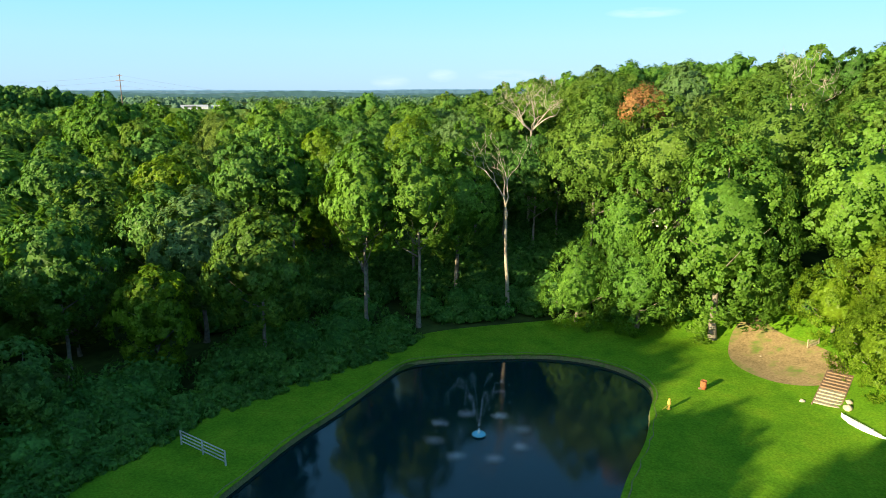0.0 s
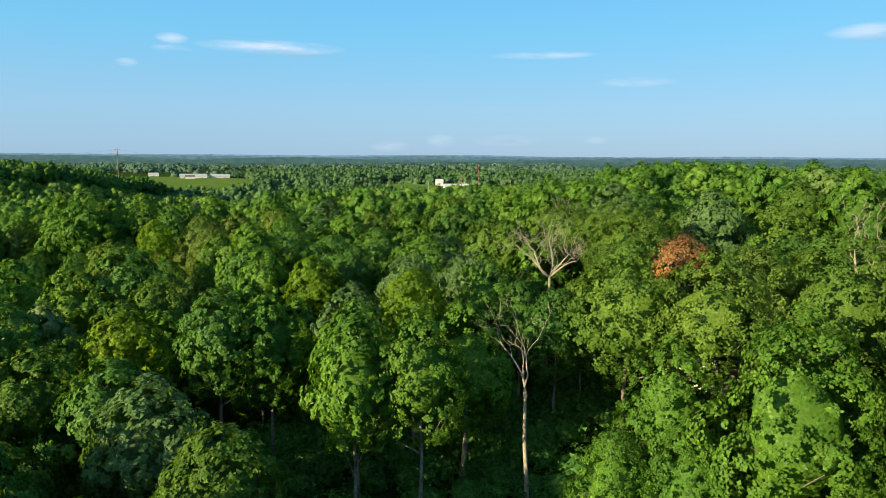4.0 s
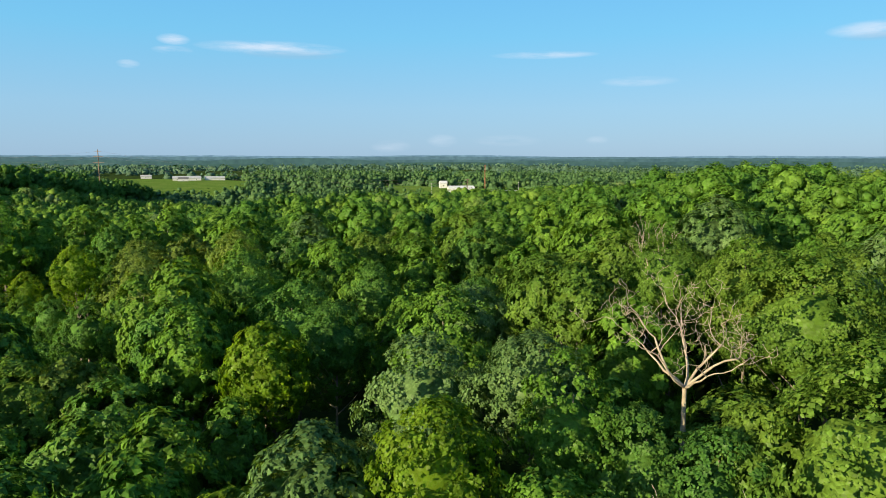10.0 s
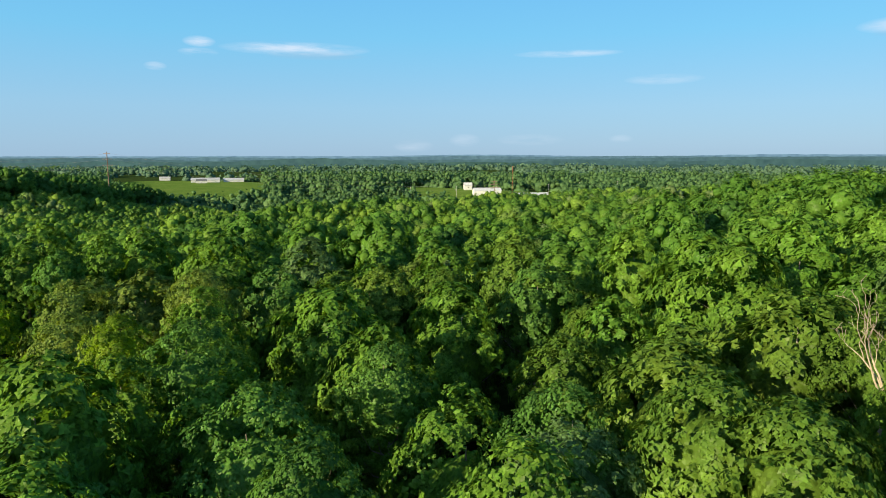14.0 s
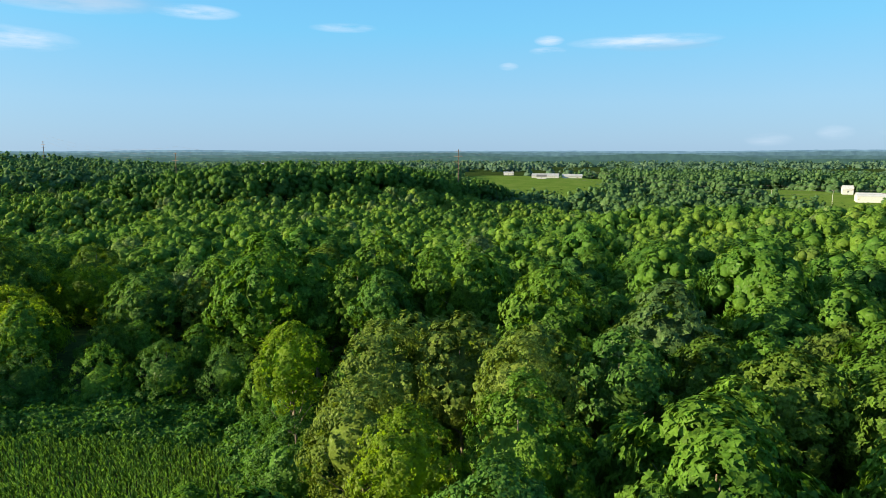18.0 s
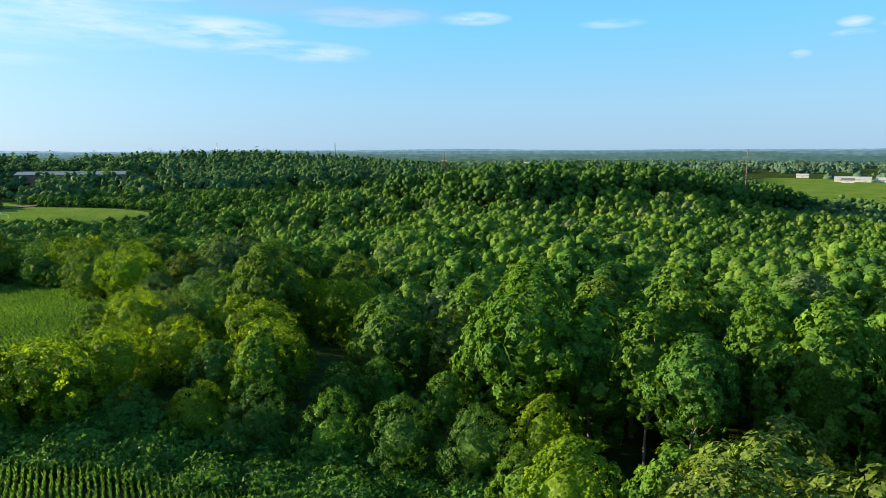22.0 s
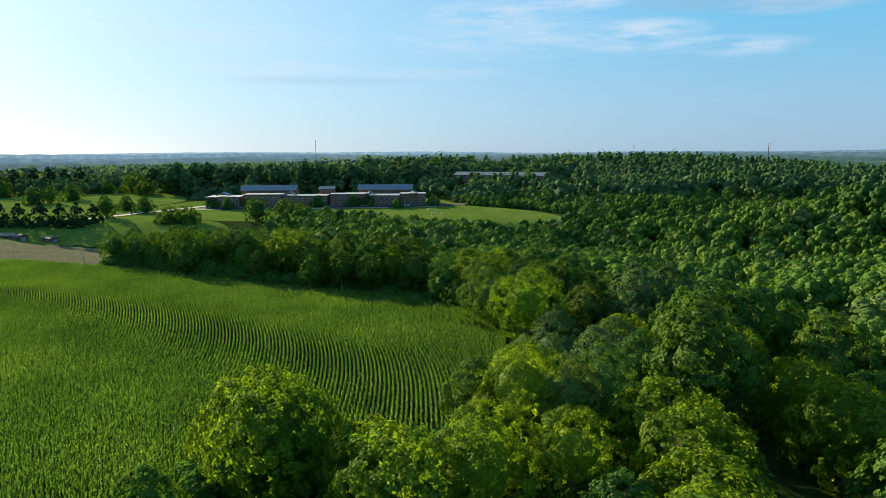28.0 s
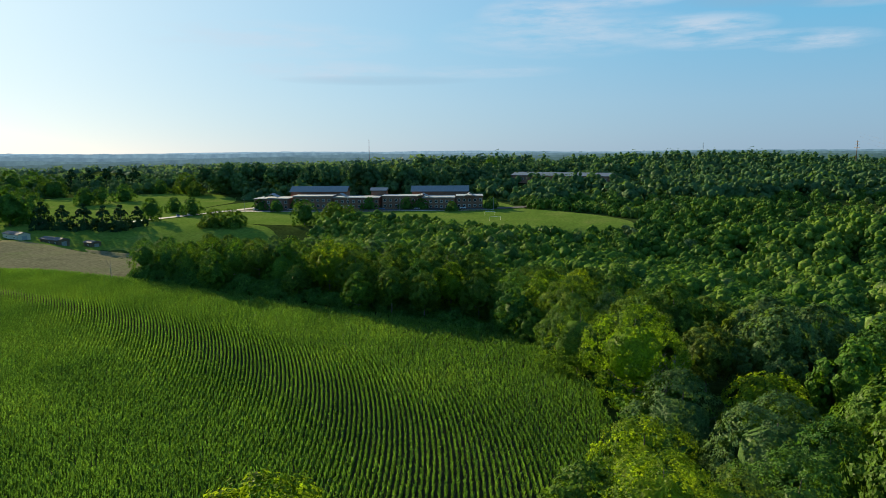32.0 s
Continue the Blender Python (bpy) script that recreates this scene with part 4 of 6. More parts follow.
spot(-313.3, 93.5, 18.7, 5.5, "tulip")
spot(-321.8, 96.3, 18.4, 5.8, "oak")
spot(-309.3, 102.4, 18.6, 4.6, "tulip")
spot(-316.1, 106.5, 21.1, 5.8, "tulip")
spot(-305.0, 109.6, 21.2, 5.8, "walnut")
spot(-311.2, 114.9, 20.1, 4.7, "oak")
spot(-298.5, 118.6, 18.5, 5.6, "oak")
spot(-307.5, 122.2, 17.7, 4.9, "tulip")
spot(-293.5, 128.1, 19.2, 4.9, "oak")
spot(-289.5, 137.1, 18.2, 5.1, "maple")
spot(-298.5, 141.3, 20.4, 5.3, "oak")
spot(-285.0, 145.5, 17.6, 4.7, "walnut")
spot(-291.9, 152.2, 19.1, 4.9, "oak")
spot(-279.6, 152.8, 16.9, 4.9, "oak")
spot(-285.6, 158.7, 17.2, 6.0, "tulip")
spot(-272.2, 161.6, 17.5, 6.0, "maple")
spot(-279.2, 165.7, 16.8, 6.0, "oak")
spot(-266.3, 168.3, 19.0, 5.6, "walnut")
spot(-270.0, 176.4, 18.6, 5.0, "walnut")
spot(-255.1, 172.1, 19.7, 6.1, "oak")
spot(-260.9, 181.8, 16.5, 6.1, "maple")


def tall_stand(x, y):
    """1 within a taller stand on the ridge, whose shade is painted in."""
    behind = -0.954 * (x + 330) + 0.301 * (y - 430)
    return smooth01(-2, 3, behind) * (1 - smooth01(110, 150, behind)) * smooth01(395, 410, y) * (1 - smooth01(640, 680, y))


def canopy(x, y):
    """Usual height of the wood above its ground."""
    wave = np.sin(x * 0.043 + 1.3) * np.cos(y * 0.037) + 0.6 * np.sin(x * 0.019 - y * 0.023)
    tall = tall_stand(x, y)
    low = smooth01(400, 470, y) * (1 - tall)
    return 11.0 * tall - 3.5 * low * smooth01(-300, -240, x) + 2.4 * wave + 14.5 - 7.5 * (1 - smooth01(-490, -450, x)) + 8.0 * smooth01(-128, -95, x) * (1 - 0.25 * smooth01(330, 500, y)) - 0.0 * y


def clear(x, y, margin=0.0):
    x, y = np.atleast_1d(x), np.atleast_1d(y)
    bad = np.zeros(x.shape, dtype=bool)
    for poly in CLEAR:
        for dx, dy in ((0, 0), (margin, 0), (-margin, 0), (0, margin), (0, -margin)):
            bad |= inside(poly, x + dx, y + dy)
    return bad


# the rest of the wood fills up between the trees that stand out
fill, taken = [], {}
for s, x0, x1, y0, y1 in ((9.0, -640, 150, 70, 270), (11.5, -640, 330, 270, 620), (9.0, -85, 130, 6, 76), (11.5, -470, -235, 620, 690)):
    for cx, cy in zip(rng.uniform(x0, x1, int((x1 - x0) * (y1 - y0) / s ** 2 * 4)), rng.uniform(y0, y1, int((x1 - x0) * (y1 - y0) / s ** 2 * 4))):
        gap = s * (0.78 + 0.3 * (math.sin(cx * 0.11) * math.cos(cy * 0.13)))
        key = (int(cx // 10), int(cy // 10))
        if all(math.hypot(cx - a, cy - b) > gap for p in (-1, 0, 1) for q in (-1, 0, 1) for a, b in taken.get((key[0] + p, key[1] + q), ())):
            taken.setdefault(key, []).append((cx, cy))
            fill.append((cx, cy))
fill = np.array(fill)
ok = ~clear(fill[:, 0], fill[:, 1], 3.0)
# only what lies on the side where the flight looks
ok &= (fill[:, 0] < 90 + 0.7 * fill[:, 1]) & (fill[:, 1] > 5) & ~((fill[:, 0] < -70) & (fill[:, 1] < 120 - 0.0 * fill[:, 0]) & (fill[:, 0] > -300))
ok &= ~((np.hypot(fill[:, 0], fill[:, 1]) < 24) | ((np.abs(fill[:, 0]) < 12) & (fill[:, 1] < 40)))
fill = fill[ok]
lx = np.array([(a, b) for a, b, *_ in stand])
lr = np.array([s[3] or 4.6 for s in stand])
lt = np.array([s[2] for s in stand])
for x, y in fill:
    gaps = np.hypot(lx[:, 0] - x, lx[:, 1] - y) - 0.72 * lr
    if np.min(gaps) < 3.6 or math.hypot(x - 13.3, y - 101.5) < 7:
        continue
    h = float(canopy(x, y)) * (rng.uniform(0.86, 1.07) if math.hypot(x + 40, y - 120) > 150 else rng.uniform(0.72, 1.0))
    if -76 < x < -44 and 132 < y < 172:
        h *= 0.55
    # close to trees of known height the rest stays a little lower than they are
    d2 = np.hypot(lx[:, 0] - x, lx[:, 1] - y)
    by = np.argsort(d2)[:4]
    if d2[by[1]] < 26 and not (-76 < x < -44 and 132 < y < 172):
        w = 1 / (d2[by] + 2) ** 2
        h = max(5.0, float((lt[by] * w).sum() / w.sum()) - float(land(x, y)) - rng.uniform(1.2, 6.0))
    spot(x, y, float(land(x, y)) + h, 0, "")

KINDS = ["tulip", "oak", "maple", "grey", "olive", "walnut"]
SHARE = [0.38, 0.28, 0.2, 0.06, 0.04, 0.04]
# nearness by a line along the glade, the wood's edge and the corn
LINE = [(52, 52), (50, 58), (44, 70), (30, 84), (5, 84), (-4, 108), (-8, 130), (-40, 165), (-90, 185), (-140, 160), (-190, 180), (-232, 182), (-270, 166), (-306, 108), (-334, 42)]


BRANCH = [(44, 70), (38, 100), (26, 132)]


def off_line(x, y):
    best = 1e9
    for (ax, ay), (bx, by) in list(zip(LINE, LINE[1:])) + list(zip(BRANCH, BRANCH[1:])):
        t = max(0, min(1, ((x - ax) * (bx - ax) + (y - ay) * (by - ay)) / ((bx - ax) ** 2 + (by - ay) ** 2)))
        best = min(best, math.hypot(x - ax - t * (bx - ax), y - ay - t * (by - ay)))
    return best


def finish_woods(near_count, mid_count):
    at = np.array([s[:2] for s in stand])
    room = [float(np.sort(np.hypot(at[:, 0] - x, at[:, 1] - y))[1:4].mean()) for x, y, *_ in stand]
    order = sorted(range(len(stand)), key=lambda i: off_line(stand[i][0], stand[i][1]) - (5 if stand[i][3] else 0))
    far = []
    for n, i in enumerate(order):
        x, y, top, radius, kind = stand[i]
        kind = kind or str(rng.choice(KINDS, p=SHARE))
        height = top - float(land(x, y))
        radius = min(max(1.12 * radius, 4.3), 7.6) if radius and kind != "orange" else radius or min(max(4.2, height * rng.uniform(0.27, 0.42)), 0.62 * room[i])
        if n < near_count + mid_count:
            slim = height / radius > 2.75 or kind == "orange"
            near = n < near_count
            rows = [r for r in ((NEAR if slim else BROAD_NEAR) if near else (MID if slim else BROAD_MID)) if r[0] == kind]
            plant(rows[int(rng.integers(len(rows)))], x, y, top, radius, rng.uniform(0, 360))
        else:
            far.append((x, y, top, min(max(radius, rng.uniform(4.4, 6.6) if math.hypot(x + 40, y - 120) < 170 else rng.uniform(6.4, 9.4)), 0.68 * height), kind))
    return far


def woodland(name, trees, kind, patterns, label):
    """Many trees too far off to tell apart, joined into one mesh."""
    vs, fs, ts, n = [], [], [], 0
    for x, y, top, radius in trees:
        v, f, h0, r0 = patterns[int(rng.integers(len(patterns)))]
        a = rng.uniform(0, 6.283)
        c, s = math.cos(a), math.sin(a)
        sr = radius / r0
        w = np.column_stack([(v[:, 0] * c - v[:, 1] * s) * sr + x, (v[:, 0] * s + v[:, 1] * c) * sr + y, (v[:, 2] - h0) * sr + top])
        vs.append(w)
        fs.append(f + n)
        # darker tints paint the shade on the ridge stand's face
        ts.append(np.full(len(v), np.clip(rng.normal(0.52, 0.24) - 0.5 * float(tall_stand(x, y)), 0, 1)))
        n += len(v)
    ob = mesh_object(name, np.concatenate(vs), np.concatenate(fs), LEAF[kind], smooth=True)
    attr = ob.data.attributes.new("tint", "FLOAT", "POINT")
    attr.data.foreach_set("value", np.concatenate(ts).astype(np.float32))
    return tagged(ob, label, "woods", kind="stuff")


def far_pattern(seed, height, radius, count, tufts, leaves, leaf, core=0.97):
    lv, lf, cores, _, _ = crown_arrays(seed, "wood", height, radius, count, tufts, leaves, leaf, tri=True, core=core, level=1)
    v, f = joined([(lv, lf)] + cores)
    return v, f, height, radius


far = finish_woods(110, 300)
B1 = [far_pattern(40 + i, 15, 6.2, 34, 190, 2200, 0.5, 0.88) for i in range(7)]
B2 = [far_pattern(50 + i, 14, 6.4, 26, 110, 600, 0.6) for i in range(6)]
B3 = [far_pattern(60 + i, 13, 6.4, 20, 50, 120, 0.7) for i in range(6)]
rings = ([], [], [])
for t in far:
    d = math.hypot(t[0] + 40, t[1] - 120)
    rings[0 if d < 170 else 1 if d < 300 else 2].append(t[:4])
for ring, patterns, name in zip(rings, (B1, B2, B3), ("woodland", "far_woodland", "valley_woodland")):
    woodland(name, ring, "wood", patterns, "dense green summer woodland rolling down to the valley")

# tall trees on the rise behind the school
behind = []
for _ in range(150):
    sy_ = rng.uniform(-110, 340)
    sx_ = -735 - (95 if sy_ > 170 else 0) - 0.0004 * (sy_ - 100) ** 2 - rng.uniform(0, 75)
    behind.append((sx_, sy_, max(float(land(sx_, sy_)) + 12, rng.uniform(27, 37.5)), rng.uniform(6.5, 10.5)))
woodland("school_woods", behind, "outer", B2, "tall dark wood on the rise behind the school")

# woods beyond, clump by clump, out to the horizon
C1 = [far_pattern(80 + i, 16, 5.0, 6, 14, 24, 1.1) for i in range(6)]
C2 = [far_pattern(90 + i, 16, 5.0, 2, 6, 6, 2.0) for i in range(5)]
bands = {}
for band, d0, d1, s, count in ((0, 520, 1050, 8.4, 6800), (1, 1050, 1950, 13, 7000)):
    a = np.radians(rng.uniform(-42, 140, count))
    d = np.sqrt(rng.uniform(d0 ** 2, d1 ** 2, count))
    xx, yy = -30 - d * np.sin(a), 110 + d * np.cos(a)
    patchy = np.array([noise.noise(Vector((p * 0.0032, q * 0.0032, 1.7))) for p, q in zip(xx, yy)])
    good = ~clear(xx, yy, 4.0) & (patchy > (-0.45 if d0 < 1000 else -0.3)) & ~((yy < 620) & (xx > -620) & (yy > 76)) & ~((xx > -520) & (yy < 80))
    for p, q in zip(xx[good], yy[good]):
        bands.setdefault(band, []).append((p, q, float(land(p, q)) + rng.uniform(9, 20), s * rng.uniform(0.7, 1.5)))
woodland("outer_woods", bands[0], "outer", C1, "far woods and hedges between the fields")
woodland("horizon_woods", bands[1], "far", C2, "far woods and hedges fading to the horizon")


# ---------------- the corn ----------------
def corn_field(name, outline, seed, pitch, gap, label):
    """Rows of corn plants that follow the slope, every plant a few arching blades."""
    r_ = np.random.default_rng(seed)
    xs = [p[0] for p in outline]
    x0, x1 = min(xs), max(xs)
    px_, py_ = [], []
    for y0 in np.arange(-140, 330, pitch):
        x = np.arange(x0, x1, gap) + r_.uniform(-0.15, 0.15, len(np.arange(x0, x1, gap)))
        y = y0 - 0.0031 * np.clip(-190 - x, 0, None) ** 2 - 0.0012 * np.clip(x + 190, 0, 80) ** 2
        px_.append(x)
        py_.append(y + r_.normal(size=len(x)) * 0.06)
    x, y = np.concatenate(px_), np.concatenate(py_)
    keep = inside(outline, x, y) & (r_.uniform(size=len(x)) > 0.03)
    x, y = x[keep], y[keep]
    z = land(x, y) + 0.15
    n = len(x)
    hgt = 2.0 + 0.35 * np.array([noise.noise(Vector((a * 0.03, b * 0.03, 0.3))) for a, b in zip(x, y)]) + r_.uniform(-0.2, 0.2, n)
    vs, fs = [], []
    for j in range(4):
        a = r_.uniform(-1.0, 1.0, n) + 3.1416 * r_.integers(0, 2, n)
        ux, uy = np.cos(a), np.sin(a)
        wx, wy = -uy * 0.12, ux * 0.12
        l = r_.uniform(0.28, 0.46, n)
        h0 = hgt * (0.25 + 0.18 * j)
        h1 = np.minimum(h0 + 0.75, hgt * 1.05)
        base = np.column_stack([x, y, z + h0])
        tip = np.column_stack([x + ux * l, y + uy * l, z + h1 - 0.05])
        a_ = base + np.column_stack([wx, wy, 0 * wx])
        b_ = base - np.column_stack([wx, wy, 0 * wx])
        vs.append(np.stack([a_, b_, tip], 1).reshape(-1, 3))
    # the stalk's leaf fan, upright along the row
    a_ = np.column_stack([x - 0.28, y, z])
    b_ = np.column_stack([x + 0.28, y, z])
    c_ = np.column_stack([x + r_.uniform(-0.15, 0.15, n), y + r_.uniform(-0.1, 0.1, n), z + hgt])
    vs.append(np.stack([a_, b_, c_], 1).reshape(-1, 3))
    v = np.concatenate(vs)
    ob = mesh_object(name, v, np.arange(len(v)).reshape(-1, 3), CORN)
    return tagged(ob, label, "corn", kind="stuff")


corn_field("corn_rows", CORN_WEST, 5, 0.78, 0.52, "rows of tall green corn curving over the slope")
corn_field("corn_rows", CORN_EAST, 6, 0.78, 0.52, "tall green corn in the shade of the wood")


# ---------------- undergrowth ----------------
def thicket(name, line, wide, low, high, gap, seed, label, leaf=0.3, per=70):
    """A tangled hem of shrubs along a line: leafy clumps of all sizes."""
    r_ = np.random.default_rng(seed)
    pieces, cores = [], []
    iv, if_ = ico()
    for (ax, ay), (bx, by) in zip(line, line[1:]):
        n = max(1, int(math.hypot(bx - ax, by - ay) / gap))
        for i in range(n):
            t = (i + r_.uniform(0, 1)) / n
            nx, ny = -(by - ay), bx - ax
            l = math.hypot(nx, ny)
            off = r_.uniform(0, wide)
            x, y = ax + (bx - ax) * t + nx / l * off, ay + (by - ay) * t + ny / l * off
            h = (low + (high - low) * (off / wide)) * r_.uniform(0.6, 1.15)
            rad = np.array([h * r_.uniform(0.75, 1.1), h * r_.uniform(0.75, 1.1), h * 0.62])
            c = np.array([x, y, float(land(x, y)) + h * 0.38])
            m = int(per * h * h / 4) + 30
            u = r_.normal(size=(m, 3))
            u[:, 2] = np.abs(u[:, 2]) * 1.1 - 0.25
            u /= np.linalg.norm(u, axis=1, keepdims=True)
            lump = 1 + 0.18 * np.sin(u[:, :1] * 5 + x) * np.cos(u[:, 1:2] * 5 + y)
            nrm = u + r_.normal(size=(m, 3)) * 0.45
            nrm /= np.linalg.norm(nrm, axis=1, keepdims=True)
            v, f = leaf_quads(r_, c + u * rad * lump * r_.uniform(0.85, 1.12, (m, 1)), nrm, leaf, True)
            pieces.append((v, f))
            cores.append((iv * rad * 0.84 + c, if_))
    v, f = joined(pieces + cores)
    return tagged(mesh_object(name, v, f, LEAF["bush"]), label, "undergrowth", kind="stuff")


thicket("undergrowth", [(-3.2, 77), (-5.5, 71), (-11.5, 65.5), (-21, 57), (-25.5, 49.5), (-30.5, 41), (-33.5, 28)][::-1], 9.0, 1.2, 4.2, 0.42, 11, "dense green creepers and shrubs hemming the lawn", 0.34)
HEM = [(-2.4, 75.5), (-4.8, 69.8), (-10.6, 64.2), (-20, 55.8), (-24.2, 48.6), (-29, 40.4), (-32, 28)][::-1]
thicket("creepers", HEM, 4.0, 0.6, 1.5, 0.16, 22, "low bright green creepers spilling on to the lawn", 0.3)
thicket("undergrowth", [(34, 79), (29, 81.5), (22, 83), (8, 81), (-2, 78)][::-1], 6.0, 1.3, 3.4, 0.6, 12, "shaded shrubs at the foot of the trees", 0.34)
thicket("undergrowth", [(49, 40), (46, 52), (43.5, 62), (44, 70), (40, 76), (34, 79)][::-1], 5.0, 1.8, 4.0, 0.6, 13, "sunlit shrubs beside the lawn", 0.34)
thicket("undergrowth", [(-78, 180), (-88, 185), (-107, 175), (-127, 160.5), (-141, 143), (-144, 110)][::-1], 7.0, 1.5, 4.5, 0.7, 14, "shaded shrubs along the edge of the corn", 0.45)
thicket("undergrowth", [(-166, 122), (-168, 151), (-185, 163), (-205, 172.5), (-223, 174), (-242, 170.5), (-259, 162), (-276, 142), (-296, 101), (-314, 68), (-331, 36)][::-1], 7.0, 1.6, 5.0, 0.8, 15, "dark shrubs under the trees along the corn", 0.5)


thicket("undergrowth", [(20, 80), (27, 78.5), (33, 77.5), (38, 77.5)], 3.5, 1.5, 4.0, 0.5, 16, "sunlit shrubs under the trees beside the bare earth", 0.34)
thicket("undergrowth", [(-138, 137), (-125, 152), (-106, 167), (-90, 177), (-79, 172)], 7.0, 1.6, 4.5, 0.6, 17, "shaded shrubs at the head of the corn", 0.45)


thicket("undergrowth", [(-34, 76), (-22, 83), (-8, 86), (6, 87), (24, 92)], 16.0, 2.6, 6.0, 0.42, 21, "tall shaded shrubs under the trees behind the lawn", 0.4)
thicket("hedge", [(-452, -22), (-420, 4), (-386, 26), (-352, 44)], 3.0, 1.0, 2.2, 0.9, 18, "low scrubby hedge across the dry stubble", 0.5)


# ---------------- things round the pond ----------------
def paint(name, colour, rough=0.6, metal=0.0, worn=0.35):
    d = tuple(c * (1 - worn) for c in colour)
    return plain_material(name, [(0.3, d), (0.55, colour), (0.8, tuple(min(1, c * (1 + worn * 0.4)) for c in colour))], 2.5, rough, metal, bump=0.15, bump_scale=30, second=14)


RAIL = paint("weathered_rails", (0.42, 0.42, 0.4), 0.75)
RUST = paint("rusty_drum", (0.36, 0.13, 0.05), 0.85, 0.3)
FADED = paint("faded_white_siding", (0.5, 0.51, 0.52), 0.6, worn=0.2)
WHITE = paint("white_paint", (0.78, 0.78, 0.76), 0.5, worn=0.12)
PLANK = paint("pale_planks", (0.36, 0.3, 0.2), 0.85)
PLANK_OLD = paint("brown_planks", (0.2, 0.13, 0.08), 0.9)
STONE = paint("boulder", (0.4, 0.34, 0.24), 0.9)
DIRT = plain_material("bare_earth", [(0.3, (0.17, 0.125, 0.055)), (0.5, (0.235, 0.17, 0.08)), (0.66, (0.1, 0.15, 0.02))], 0.5, 0.95, bump=0.5, second=4)
BANK = plain_material("worn_bank", [(0.3, (0.07, 0.11, 0.02)), (0.5, (0.13, 0.12, 0.05)), (0.62, (0.07, 0.12, 0.015))], 0.9, 0.95, bump=0.8, second=6)
SPRAY = plain_material("white_water", [(0.3, (0.75, 0.82, 0.86)), (0.7, (0.92, 0.95, 0.97))], 8, 0.25)
BLUE = paint("pale_blue_plastic", (0.12, 0.4, 0.5), 0.35, worn=0.1)

sheet("bare_patch", rounded([(31.2, 66), (32, 70), (35, 75.5), (38, 76), (38.6, 71), (41, 67), (41.5, 62), (38.5, 60), (35.5, 60.5), (32.6, 62.6)], 3), 1.5, 0.17, DIRT, None, "bare tan earth worn into the lawn")

# worn earth rim between lawn and water
rim_in = [Vector((x * 0.99, (y - 50) * 0.99 + 50)) for x, y in POND]
rim_out = []
for i, (x, y) in enumerate(POND):
    k_ = 0.35 + 0.35 * abs(noise.noise(Vector((x * 0.4, y * 0.4, 0.7)))) * 2
    d = (Vector((x, y)) - Vector((0, 50))).normalized()
    rim_out.append(Vector((x, y)) + d * k_)
rv = [(p.x, p.y, -0.25) for p in rim_in] + [(x, y, 0.32 + 0.12 * noise.noise(Vector((x, y, 2)))) for x, y in POND] + [(p.x, p.y, float(land(p.x, p.y)) + 0.15) for p in rim_out]
n_ = len(POND)
rf = [(a * n_ + i, a * n_ + (i + 1) % n_, (a + 1) * n_ + (i + 1) % n_, (a + 1) * n_ + i) for a in range(2) for i in range(n_)]
tagged(mesh_object("pond_bank", rv, rf, BANK, smooth=True), "low worn earth bank round the pond", kind="structure")


def lathe(profile, sides=16):
    """Arrays of a surface turned round z from (radius, height) pairs."""
    v = [(r * math.cos(2 * math.pi * k / sides), r * math.sin(2 * math.pi * k / sides), z) for r, z in profile for k in range(sides)]
    f = [(i * sides + k, i * sides + (k + 1) % sides, (i + 1) * sides + (k + 1) % sides, (i + 1) * sides + k) for i in range(len(profile) - 1) for k in range(sides)]
    return np.array(v), np.array(f)


def drops(rng_, pts, radius):
    iv, if_ = ico()
    return joined([(iv * radius * rng_.uniform(0.6, 1.5) + np.array(p), if_) for p in pts])


def fountain(x, y):
    r_ = np.random.default_rng(31)
    root = new("fountain")
    root.location = (x, y, 0)
    v, f = lathe([(0.02, 0.02), (0.5, 0.02), (0.62, 0.1), (0.55, 0.2), (0.3, 0.24), (0.02, 0.24)], 18)
    mesh_object("float", v, f, BLUE, root, "pale blue floating ring", smooth=True)
    v, f = lathe([(0.02, 0.24), (0.12, 0.24), (0.1, 0.5), (0.05, 0.56), (0.02, 0.56)], 10)
    mesh_object("nozzle", v, f, WHITE, root, smooth=True)
    for k in range(8):
        a = 2 * math.pi * (k + 0.3) / 8
        reach, top = 4.0, 4.4 + r_.uniform(-0.3, 0.3)
        pts = []
        for i in range(110):
            t = i / 109
            s = 4 * t * (1 - t)
            spread = 0.02 + 0.16 * t
            if t > 0.62 and r_.uniform() < 0.55:
                continue
            pts.append((math.cos(a) * reach * t + r_.normal() * spread, math.sin(a) * reach * t + r_.normal() * spread, 0.5 * (1 - t) + top * s + r_.normal() * spread))
        v, f = drops(r_, pts, 0.013)
        tagged(mesh_object("jet", v, f, SPRAY, root), kind="stuff")
        pts = [(math.cos(a) * reach + r_.normal() * 0.42, math.sin(a) * reach + r_.normal() * 0.32, 0.02 + abs(r_.normal()) * 0.09) for _ in range(200)]
        v, f = drops(r_, pts, 0.014)
        tagged(mesh_object("splash", v, f, SPRAY, root), "white splash on the water", kind="stuff")
    return tagged(root, "floating pond fountain throwing thin white jets", "fountain")


fountain(3.1, 52.2)


